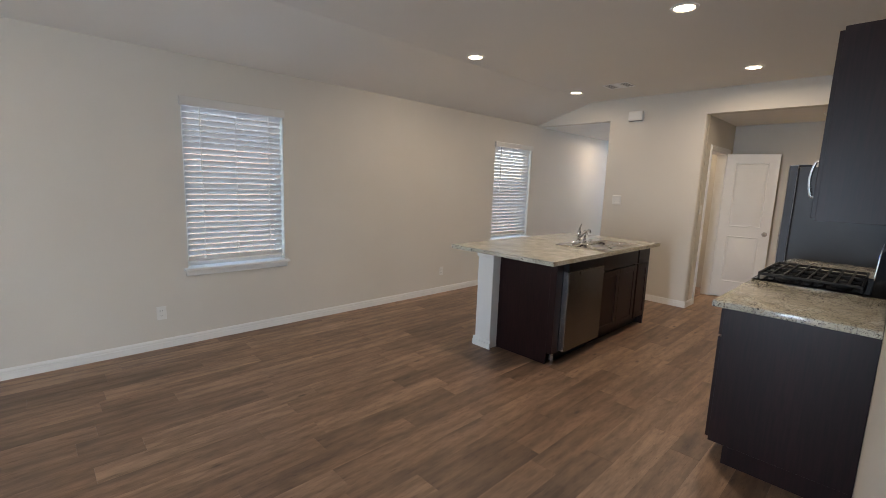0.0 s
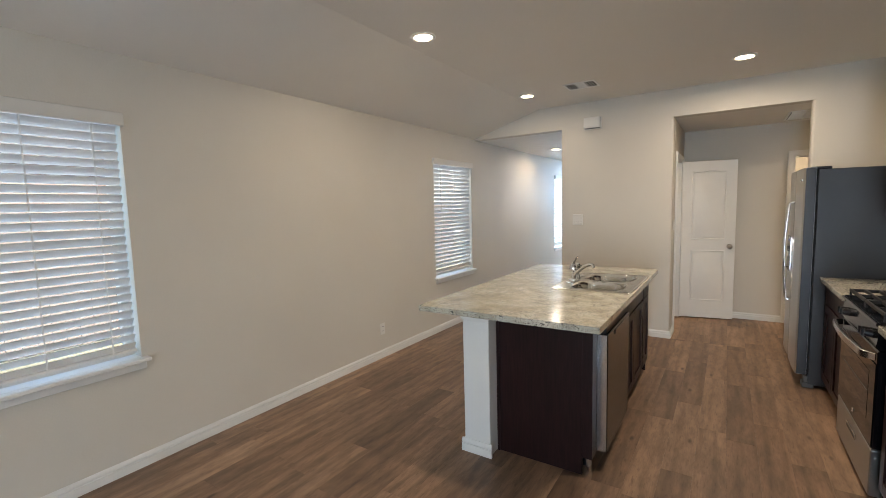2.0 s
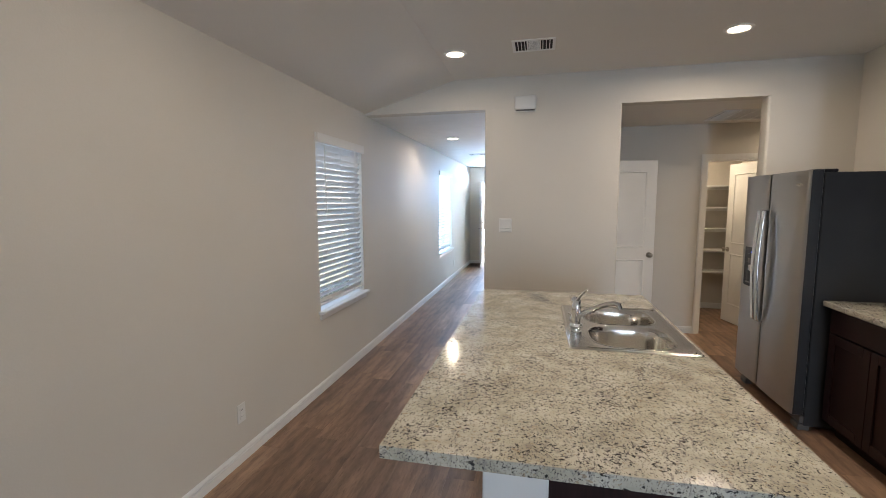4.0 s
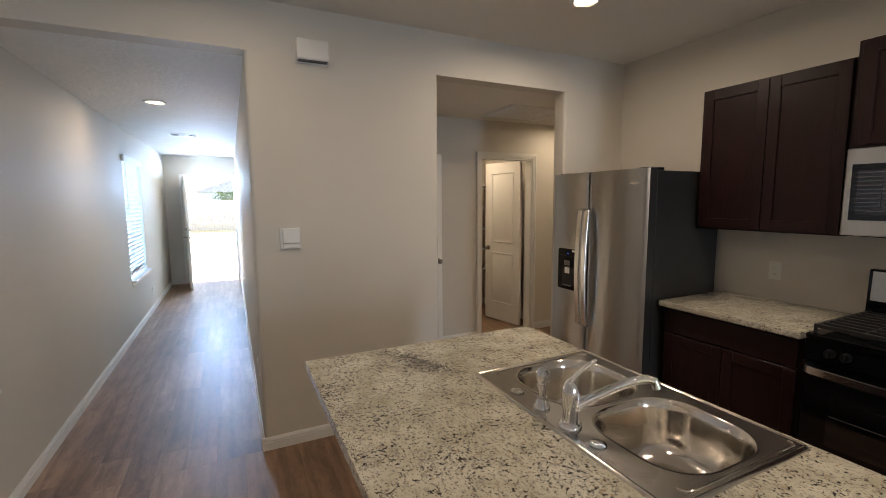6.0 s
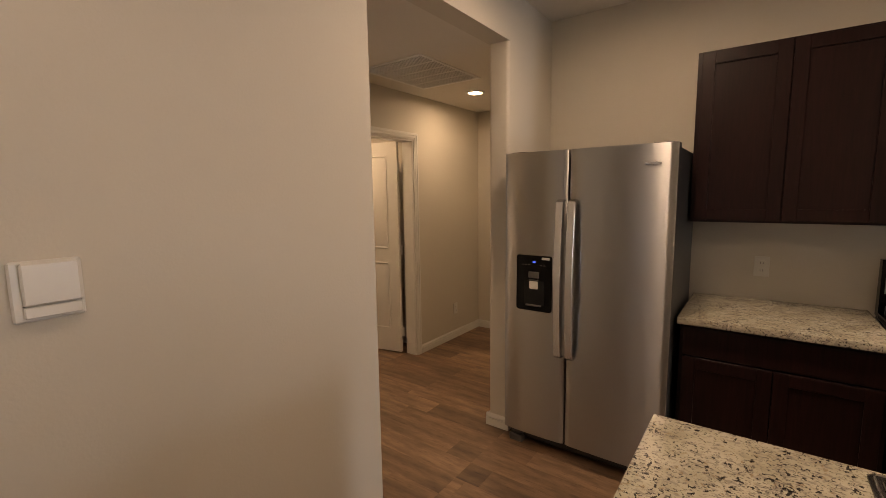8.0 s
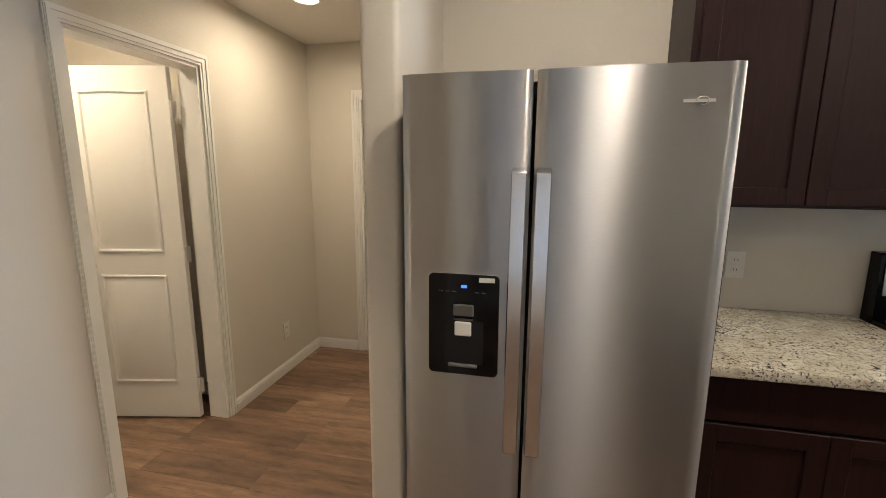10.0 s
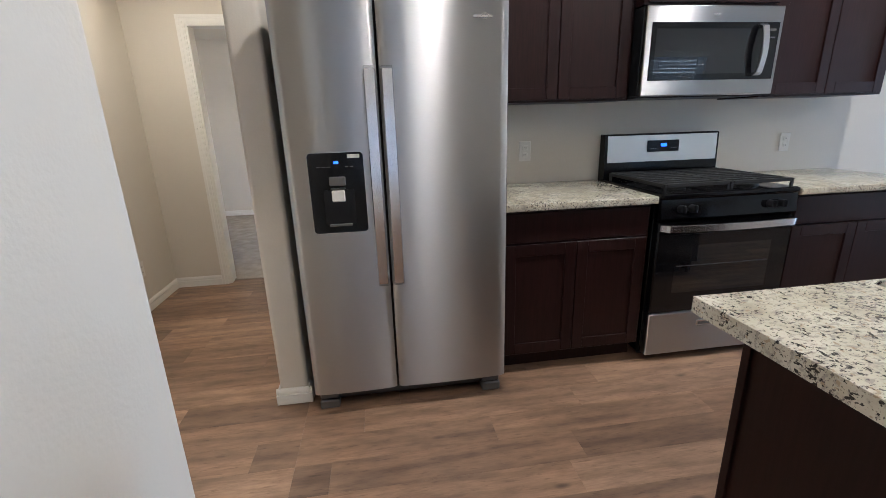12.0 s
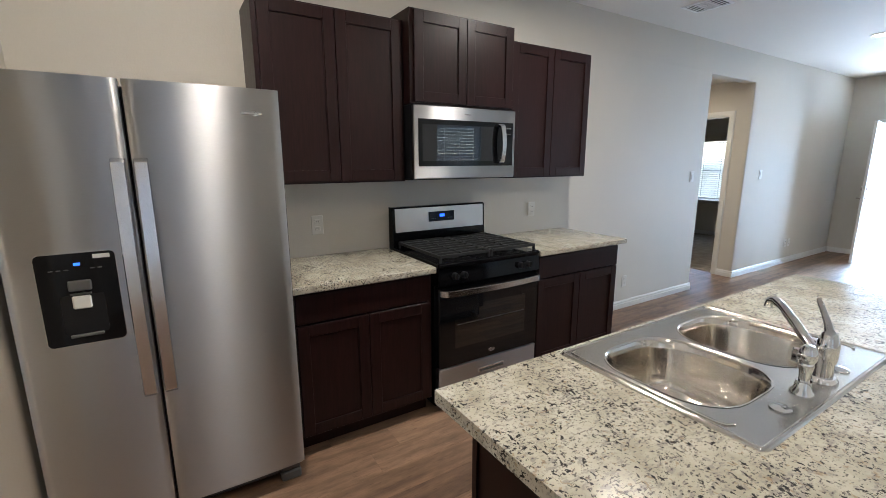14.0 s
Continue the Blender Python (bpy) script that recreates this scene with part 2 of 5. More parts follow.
def granite_material():
    m, nt, b = nodes_of("speckled_granite")

    def warped(scale, stretch, amount):
        warp = node(nt, "ShaderNodeTexNoise", Scale=scale, Detail=4.0, Roughness=0.65)
        nt.links.new(coords(nt), warp.inputs["Vector"])
        add = nt.nodes.new("ShaderNodeVectorMath")
        add.operation = "MULTIPLY_ADD"
        nt.links.new(warp.outputs["Color"], add.inputs[0])
        add.inputs[1].default_value = (amount,) * 3
        nt.links.new(coords(nt, stretch), add.inputs[2])
        return add.outputs[0]

    def flecks(c, vec, scale, lo, hi, strength, ink, dense_gain):
        """Ragged grains: the peaks of a rough noise, crowded where the stone is cloudy."""
        n = noise_tex(nt, vec, scale, 2.5, 0.55)
        plus = nt.nodes.new("ShaderNodeMath")
        plus.operation = "MULTIPLY_ADD"
        nt.links.new(dense, plus.inputs[0])
        plus.inputs[1].default_value = dense_gain
        nt.links.new(n, plus.inputs[2])
        return mixed(nt, ramp(nt, plus.outputs[0], [(lo, (0, 0, 0)), (hi, (strength,) * 3)]), c, ink)

    v = coords(nt)
    cloud = noise_tex(nt, v, 9.0, 6.0, 0.65)
    c = ramp(nt, cloud, [(0.3, (0.38, 0.345, 0.26)), (0.5, (0.52, 0.485, 0.385)), (0.7, (0.63, 0.60, 0.505))])
    dense = ramp(nt, noise_tex(nt, coords(nt, (1, 1.5, 1)), 7.0, 5.0, 0.6), [(0.35, (0.0, 0.0, 0.0)), (0.7, (1, 1, 1))])
    # a dark vein across the far end of the island
    vec = warped(9.0, (1, 1, 1), 0.05)
    for loc, turn, size in (((-0.875, -0.165, 0), 0, (1, 1, 1)), ((0, 0, 0), -21, (1, 1, 1)), ((0, 0, 0), 0, (3.6, 13, 1))):
        mp = nt.nodes.new("ShaderNodeMapping")
        mp.inputs["Location"].default_value, mp.inputs["Rotation"].default_value, mp.inputs["Scale"].default_value = loc, (0, 0, radians(turn)), size
        nt.links.new(vec, mp.inputs["Vector"])
        vec = mp.outputs[0]
    far = nt.nodes.new("ShaderNodeVectorMath")
    far.operation = "LENGTH"
    nt.links.new(vec, far.inputs[0])
    vein = ramp(nt, far.outputs["Value"], [(0.25, (1.3, 1.3, 1.3)), (1.0, (0, 0, 0))])
    dense = mixed(nt, 1.0, dense, vein, "ADD")
    c = flecks(c, warped(18.0, (1.0, 1.5, 1.3), 0.04), 58.0, 0.56, 0.65, 0.65, (0.28, 0.255, 0.23), 0.07)
    c = flecks(c, warped(15.0, (1.3, 1.0, 1.2), 0.05), 62.0, 0.63, 0.69, 0.7, (0.33, 0.235, 0.145), 0.03)
    c = flecks(c, warped(25.0, (1.0, 1.6, 1.5), 0.022), 112.0, 0.62, 0.655, 0.82, (0.10, 0.085, 0.085), 0.06)
    c = flecks(c, warped(20.0, (1.45, 1.0, 1.4), 0.028), 84.0, 0.646, 0.672, 0.93, (0.018, 0.017, 0.019), 0.09)
    nt.links.new(c, b.inputs["Base Color"])
    nt.links.new(ramp(nt, cloud, [(0.3, (0.10,) * 3), (0.7, (0.18,) * 3)]), b.inputs["Roughness"])
    return m


GRANITE = granite_material()


def glass_material(name, color=(1, 1, 1), rough=0.0):
    m, nt, b = nodes_of(name)
    b.inputs["Base Color"].default_value = (*color, 1)
    b.inputs["Transmission Weight"].default_value, b.inputs["Roughness"].default_value, b.inputs["IOR"].default_value = 1.0, rough, 1.45
    return m


GLASS = glass_material("window_glass")
DARK_GLASS = surface("dark_glass", (0.006, 0.006, 0.007), 0.06, var=0.1, bump=0.0, spec=0.4)
MW_GLASS = surface("microwave_glass", (0.008, 0.008, 0.009), 0.015, var=0.1, bump=0.0, spec=0.9)


def glow_material(name, color, strength):
    m, nt, b = nodes_of(name)
    b.inputs["Base Color"].default_value = (*color, 1)
    b.inputs["Emission Color"].default_value, b.inputs["Emission Strength"].default_value = (*color, 1), strength
    return m


LENS = glow_material("lamp_lens", (1.0, 0.86, 0.66), 3.5)
DISPLAY = glow_material("blue_display", (0.03, 0.13, 1.0), 0.2)


# ---- building blocks ----
ROOT = {}


def thing(name, m=None, label="", category="", group="", kind=""):
    ob = new(name)
    ob.empty_display_size = 0.05
    ob.matrix_world = m if m is not None else Matrix()
    ROOT[ob] = ob.matrix_world.copy()
    return tagged(ob, label, category, group, kind)


def to_mesh(name, bm, material, smooth=False):
    bmesh.ops.recalc_face_normals(bm, faces=bm.faces)
    me = bpy.data.meshes.new(name)
    bm.to_mesh(me)
    bm.free()
    if smooth:
        me.polygons.foreach_set("use_smooth", [True] * len(me.polygons))
        me.set_sharp_from_angle(angle=radians(38))
    me.materials.append(material)
    return me


def part(name, bm, material, parent, label="", smooth=False, local=False):
    """One mesh under a thing or a part; built in world metres unless local."""
    if not local:
        bm.transform(ROOT[parent].inverted())
    ob = new(name, to_mesh(name, bm, material, smooth))
    ob.parent = parent
    ROOT[ob] = ROOT[parent]
    return tagged(ob, label)


def solid(name, bm, material, label="", category="", group="", kind="", smooth=False, origin=None):
    """A top-level mesh, with its origin at its base."""
    o = Vector(origin) if origin else Vector()
    bm.transform(Matrix.Translation(-o))
    ob = new(name, to_mesh(name, bm, material, smooth))
    ob.location = o
    ROOT[ob] = Matrix.Translation(o)
    return tagged(ob, label, category, group, kind)


def box(x0, x1, y0, y1, z0, z1, r=0.0, bm=None, seg=1):
    own = bmesh.new()
    bmesh.ops.create_cube(own, size=1.0)
    own.transform(Matrix.Translation(((x0 + x1) / 2, (y0 + y1) / 2, (z0 + z1) / 2)) @ Matrix.Diagonal((abs(x1 - x0), abs(y1 - y0), abs(z1 - z0), 1)))
    if r:
        bmesh.ops.bevel(own, geom=own.edges[:], offset=r, segments=seg, affect="EDGES", profile=0.5)
    return merge(bm, own)


def merge(bm, own):
    if bm is None:
        return own
    tmp = bpy.data.meshes.new("tmp")
    own.to_mesh(tmp)
    own.free()
    bm.from_mesh(tmp)
    bpy.data.meshes.remove(tmp)
    return bm


def cyl(p, q, r0, r1=None, n=20, bm=None, bevel=0.0):
    """A closed cylinder or cone from p to q."""
    p, q = Vector(p), Vector(q)
    own = bmesh.new()
    bmesh.ops.create_cone(own, cap_ends=True, segments=n, radius1=r0, radius2=r0 if r1 is None else r1, depth=(q - p).length)
    if bevel:
        bmesh.ops.bevel(own, geom=[e for e in own.edges if abs(e.verts[0].co.z - e.verts[1].co.z) < 1e-6], offset=bevel, segments=2, affect="EDGES")
    own.transform(Matrix.Translation((p + q) / 2) @ (q - p).to_track_quat("Z", "Y").to_matrix().to_4x4())
    return merge(bm, own)


def tube(points, radii, n=12, bm=None, flat=1.0):
    """A tube through points; flat squeezes its section."""
    own = bmesh.new()
    pts = [Vector(p) for p in points]
    rings = []
    side = None
    for i, p in enumerate(pts):
        d = (pts[min(i + 1, len(pts) - 1)] - pts[max(i - 1, 0)]).normalized()
        if side is None:
            side = d.cross(Vector((0.13, 0.31, 0.94))).normalized()
        side = (side - d * side.dot(d)).normalized()
        up = d.cross(side)
        r = radii[i] if isinstance(radii, (list, tuple)) else radii
        rings.append([own.verts.new(p + r * (math.cos(a) * side + flat * math.sin(a) * up)) for a in (2 * math.pi * k / n for k in range(n))])
    for a, b in zip(rings, rings[1:]):
        for k in range(n):
            own.faces.new((a[k], a[(k + 1) % n], b[(k + 1) % n], b[k]))
    own.faces.new(rings[0][::-1])
    own.faces.new(rings[-1])
    return merge(bm, own)


def prism(profile, axis, a, b, bm=None):
    """A polygon of (u, v) drawn out along axis from a to b: axis x: (y, z); y: (x, z); z: (x, y)."""
    own = bmesh.new()

    def at(u, v, w):
        return {"x": (w, u, v), "y": (u, w, v), "z": (u, v, w)}[axis]

    lo = [own.verts.new(at(u, v, a)) for u, v in profile]
    hi = [own.verts.new(at(u, v, b)) for u, v in profile]
    n = len(profile)
    for k in range(n):
        own.faces.new((lo[k], lo[(k + 1) % n], hi[(k + 1) % n], hi[k]))
    own.faces.new(lo[::-1])
    own.faces.new(hi)
    return merge(bm, own)


def wall(name, axis, u0, u1, v0, v1, z0, z1, holes=(), label="", rounded=()):
    """A wall along axis u with thickness v0..v1; holes are (u0, u1, z0, z1). rounded: u of upright corners with a bullnose."""
    us = sorted({u0, u1, *[h[0] for h in holes], *[h[1] for h in holes]})
    zs = sorted({z0, z1, *[h[2] for h in holes], *[h[3] for h in holes]})
    us, zs = [u for u in us if u0 <= u <= u1], [z for z in zs if z0 <= z <= z1]

    def full(i, j):
        if not (0 <= i < len(us) - 1 and 0 <= j < len(zs) - 1):
            return False
        cu, cz = (us[i] + us[i + 1]) / 2, (zs[j] + zs[j + 1]) / 2
        return not any(h[0] < cu < h[1] and h[2] < cz < h[3] for h in holes)

    bm, made = bmesh.new(), {}

    def vert(u, v, z):
        key = (round(u, 5), round(v, 5), round(z, 5))
        if key not in made:
            made[key] = bm.verts.new((u, v, z) if axis == "x" else (v, u, z))
        return made[key]

    for i in range(len(us) - 1):
        for j in range(len(zs) - 1):
            if not full(i, j):
                continue
            a, b, c, d = us[i], us[i + 1], zs[j], zs[j + 1]
            for v in (v0, v1):
                bm.faces.new([vert(a, v, c), vert(b, v, c), vert(b, v, d), vert(a, v, d)])
            for ok, q in ((full(i - 1, j), ((a, c), (a, d))), (full(i + 1, j), ((b, c), (b, d))), (full(i, j - 1), ((a, c), (b, c))), (full(i, j + 1), ((a, d), (b, d)))):
                if not ok:
                    (p0, q0), (p1, q1) = q
                    bm.faces.new([vert(p0, v0, q0), vert(p1, v0, q1), vert(p1, v1, q1), vert(p0, v1, q0)])
    if rounded:
        k = 0 if axis == "x" else 1
        bmesh.ops.recalc_face_normals(bm, faces=bm.faces)
        edges = [e for e in bm.edges if any(abs(e.verts[0].co[k] - u) < 1e-4 and abs(e.verts[1].co[k] - u) < 1e-4 for u in rounded)
                 and abs(e.verts[0].co.z - e.verts[1].co.z) > 1e-4 and len(e.link_faces) == 2 and e.calc_face_angle(0) > 0.5]
        bmesh.ops.bevel(bm, geom=edges, offset=0.022, segments=4, affect="EDGES", profile=0.5)
    return solid(name, bm, WALL, label or "painted greige drywall wall", "wall", kind="structure", smooth=bool(rounded))


# ---- the shell ----
T = 0.12
W1, W2, W3 = (0.65, 1.515, 0.665, 2.10), (4.715, 5.625, 0.665, 2.10), (9.06, 10.14, 0.64, 2.10)
wall("wall_north", "x", XW - T, 12.55 + T, YN, YN + 0.15, 0, 2.9, [W1, W2, W3])
wall("wall_partition", "y", 0.0, YN, X0, X0 + 0.135, 0, ROOM_Z + 0.1, [(0.646, 1.79, -1, 2.437), (3.02, YN + 1, -1, HALL_Z)], rounded=(0.646, 1.79, 3.02))
wall("wall_kitchen", "x", XW, X0, -T, 0, 0, ROOM_Z + 0.1, [(-0.85, 0.127, -1, 2.40)], rounded=(-0.85, 0.127))
BACK_DOOR = (0.42, 1.34, -1, 2.03)
wall("wall_back", "y", -4.4, YN, XW - T, XW, 0, ROOM_Z + 0.1, [BACK_DOOR, (-2.62, -1.66, 0.69, 1.90)])
wall("wall_hall_south", "x", X0 + 0.135, 12.55, 3.02 - T, 3.02, 0, 2.6)
FRONT_DOOR = (3.06, 3.93, -1, 2.04)
wall("wall_front", "y", 1.0, YN, 12.55, 12.55 + T, 0, 2.7, [FRONT_DOOR])
wall("wall_closet", "x", X0 + 0.135, 7.09, 1.79, 1.79 + T, 0, 2.6, [(6.10, 6.855, -1, 2.04)])
wall("wall_pantry", "y", -1.2, 1.79, 7.09, 7.09 + T, 0, 2.6, [(-0.065, 0.635, -1, 2.04)])
wall("wall_bedroom", "x", X0, 8.9, -1.2 - T, -1.2, 0, 2.6, [(5.95, 6.665, -1, 2.035)])
wall("wall_inner_hall", "y", -1.2, -T, X0, X0 + 0.135, 0, 2.6)
wall("wall_bedroom_far", "x", 4.2, 9.0, -4.3 - T, -4.3, 0, 2.6)
# this wall's hole is added, out of view, for the bedroom's fill lamp
wall("wall_bedroom_east", "y", -4.3, -1.32, 8.9, 9.0, 0, 2.6, [(-3.05, -2.75, 1.0, 1.8)])
wall("wall_bedroom_west", "y", -4.3, -1.2, 4.1, 4.2, 0, 2.6)
wall("wall_pantry_east", "y", -0.5, 1.3, 8.5, 8.6, 0, 2.6)
wall("wall_pantry_south", "x", 7.21, 8.5, -0.38, -0.28, 0, 2.6)
wall("wall_pantry_north", "x", 7.21, 8.6, 0.95, 1.05, 0, 2.6)
wall("wall_closet_east", "y", 1.91, 2.9, 7.3, 7.4, 0, 2.6)
wall("wall_closet_west", "y", 1.91, 2.9, 5.88, 5.95, 0, 2.6)
wall("wall_passage_west", "y", -1.3, -0.045, -0.85 - T, -0.8485, 0, 2.6, [(-1.02, -0.235, -1, 2.035)])
wall("wall_passage_south", "x", -4.0, 1.2, -1.42, -1.3, 0, 2.6, [(-4.5, -0.97, -1, 3)])
wall("wall_passage_east", "y", -1.3, -T, 1.1, 1.2, 0, 2.6)
wall("wall_bath_south", "x", XW, -0.6, -4.4, -4.3, 0, 2.6)
wall("wall_bath_east", "y", -4.3, -1.3, -0.97, -0.85, 0, 2.6)


def ceiling(name, bm, mat=None):
    return solid(name, bm, mat or CEIL, "painted drywall ceiling with light texture", "ceiling", kind="structure")


ceiling("ceiling_living", prism([(-0.02, ROOM_Z), (3.307, ROOM_Z), (YN, 2.455), (YN, 2.56), (3.33, ROOM_Z + 0.1), (-0.02, ROOM_Z + 0.1)], "x", XW, X0))
ceiling("ceiling_hall", box(X0 + 0.135, 12.55, 3.02, YN, HALL_Z, HALL_Z + 0.1), CEIL_ROUGH)
ceiling("ceiling_inner_hall", box(X0 + 0.135, 7.09, -1.2, 1.79, HALL_Z, HALL_Z + 0.1))
ceiling("ceiling_pantry", box(7.21, 8.5, -0.28, 0.95, HALL_Z, HALL_Z + 0.1))
ceiling("ceiling_closet", box(5.95, 7.3, 1.91, 2.9, HALL_Z, HALL_Z + 0.1))
ceiling("ceiling_bedroom", box(4.2, 8.9, -4.3, -1.32, HALL_Z, HALL_Z + 0.1))
ceiling("ceiling_passage", box(-0.85, 1.1, -1.3, -T, HALL_Z, HALL_Z + 0.1))
ceiling("ceiling_back_bedroom", box(XW, -0.97, -4.3, -T, HALL_Z, HALL_Z + 0.1))

sub = solid("floor", box(XW - T, 12.67, -1.32, YN + 0.15, -0.12, -0.012), DARK_GAP, "wood-look vinyl plank floor in grey-brown oak tones", "floor", kind="structure")
for nm, a in (("carpet_bedroom", (4.2, 8.9, -4.3, -1.27)), ("carpet_back_bedroom", (XW, -0.91, -4.3, -T))):
    solid(nm, box(*a, -0.011, 0.008), CARPET, "short beige-grey fitted carpet", "carpet", kind="structure")


# ---- baseboards and casings ----
BB = [(0, 0), (0.015, 0), (0.015, 0.050), (0.0075, 0.0515), (0.0075, 0.057), (0.012, 0.0585), (0.0115, 0.066), (0.009, 0.073), (0.004, 0.082), (0, 0.082)]


def baseboard(axis, u0, u1, v, side):
    """Runs along axis at v; side: +1 or -1, the way it stands out."""
    bm = prism([(v + side * (0.0015 + d), z) for d, z in BB], axis, u0, u1)
    return solid("baseboard", bm, TRIM, "white painted moulded baseboard along the wall", "baseboard", kind="structure")


baseboard("x", XW, 12.55, YN, -1)
baseboard("y", 1.776, 3.02 + 0.0165, X0, -1)
baseboard("x", X0 - 0.0155, 12.55, 3.02, 1)
baseboard("x", X0, X0 + 0.135, 1.79, -1)
baseboard("y", 0.60, 0.66, X0, -1)
baseboard("x", X0 - 0.0155, X0 + 0.15, 0.646, 1)
baseboard("y", -1.2, 0.66, X0 + 0.135, 1)
baseboard("x", X0 + 0.135, 6.04, 1.79, -1)
baseboard("x", 6.915, 7.09, 1.79, -1)
baseboard("y", 0.694, 1.79, 7.09, -1)
baseboard("y", -1.2, -0.125, 7.09, -1)
baseboard("x", 6.724, 7.09, -1.2, 1)
baseboard("x", 0.127, 2.36, 0, 1)
baseboard("x", XW, -0.85, 0, 1)
baseboard("y", -0.176, 0.0155, -0.85, 1)
baseboard("y", 0, 0.36, XW, 1)
baseboard("y", 1.40, YN, XW, 1)
baseboard("y", 3.99, YN, 12.55, -1)
baseboard("x", 4.2, 8.9, -4.3, 1)
baseboard("y", -4.3, -0.3, XW, 1)
baseboard("y", -0.28, 0.95, 8.5, -1)
baseboard("x", 7.21, 8.485, -0.28, 1)
baseboard("x", 7.21, 8.5, 0.95, -1)


def casing(axis, u0, u1, top, v, side, width=0.058, name="door_casing"):
    """Moulded trim round a doorway u0..u1 on the face v, three mitred lengths."""
    root = thing(name, Matrix.Translation((u0, v, 0) if axis == "x" else (v, u0, 0)), "white painted moulded door casing round the opening", "door casing", kind="structure")
    w = width

    def piece(pts, near, far):
        other = "y" if axis == "x" else "x"
        return prism(pts, other, v + side * near, v + side * far)

    for i, k, near, far in ((0.0, w, 0.001, 0.010), (0.012, w - 0.004, 0.0102, 0.015), (0.034, w - 0.008, 0.0152, 0.020)):
        for nm, pts in (("jamb_trim", [(u0 - i, 0), (u0 - i, top + i), (u0 - k, top + k), (u0 - k, 0)]), ("jamb_trim", [(u1 + i, 0), (u1 + i, top + i), (u1 + k, top + k), (u1 + k, 0)]),
                        ("head_trim", [(u0 - i, top + i), (u1 + i, top + i), (u1 + k, top + k), (u0 - k, top + k)])):
            part(nm, piece(pts, near, far), TRIM, root)
    return root


def jambs(axis, u0, u1, top, v0, v1):
    root = thing("door_jamb", Matrix.Translation((u0, v0, 0) if axis == "x" else (v0, u0, 0)), "white painted door jamb lining", "door jamb", kind="structure")

    def b(a0, a1, z0, z1):
        return box(a0, a1, v0, v1, z0, z1) if axis == "x" else box(v0, v1, a0, a1, z0, z1)

    part("side_jamb", b(u0, u0 + 0.016, 0, top), TRIM, root)
    part("side_jamb", b(u1 - 0.016, u1, 0, top), TRIM, root)
    part("head_jamb", b(u0 + 0.016, u1 - 0.016, top - 0.016, top), TRIM, root)
    return root


casing("y", -0.065, 0.635, 2.04, 7.09, -1)
jambs("y", -0.065, 0.635, 2.04, 7.09, 7.21)
casing("x", 6.10, 6.855, 2.04, 1.79, -1)
jambs("x", 6.10, 6.855, 2.04, 1.79, 1.91)
casing("x", 5.95, 6.665, 2.035, -1.2, 1)
jambs("x", 5.95, 6.665, 2.035, -1.32, -1.2)
casing("y", -1.02, -0.235, 2.035, -0.85, 1)
jambs("y", -1.02, -0.235, 2.035, -0.97, -0.85)
casing("y", 3.06, 3.93, 2.04, 12.55, -1)
jambs("y", 3.06, 3.93, 2.04, 12.55, 12.67)
casing("y", 0.42, 1.34, 2.03, XW, 1)
jambs("y", 0.42, 1.34, 2.03, XW - T, XW)


# ---- doors ----
def panel_ring(x0, x1, z0, z1, y, out, arch=0.0):
    """The raised moulding and field of a door panel on the face y."""
    bm = bmesh.new()

    def loop(inset, h):
        a, b, c, d = x0 + inset, x1 - inset, z0 + inset, z1 - inset
        pts = [(a, c), (b, c)]
        n = 8
        for k in range(n + 1):
            f = k / n
            pts.append((b + (a - b) * f, d - arch + arch * math.sin(math.pi * f)))
        return [bm.verts.new((px, y + out * h, pz)) for px, pz in pts]

    loops = [loop(0, 0.0), loop(0.004, 0.007), loop(0.011, 0.008), loop(0.020, 0.0006), loop(0.036, 0.0006), loop(0.050, 0.006)]
    for a, b in zip(loops, loops[1:]):
        for k in range(len(a)):
            bm.faces.new((a[k], a[(k + 1) % len(a)], b[(k + 1) % len(a)], b[k]))
    bm.faces.new(loops[-1])
    return bm


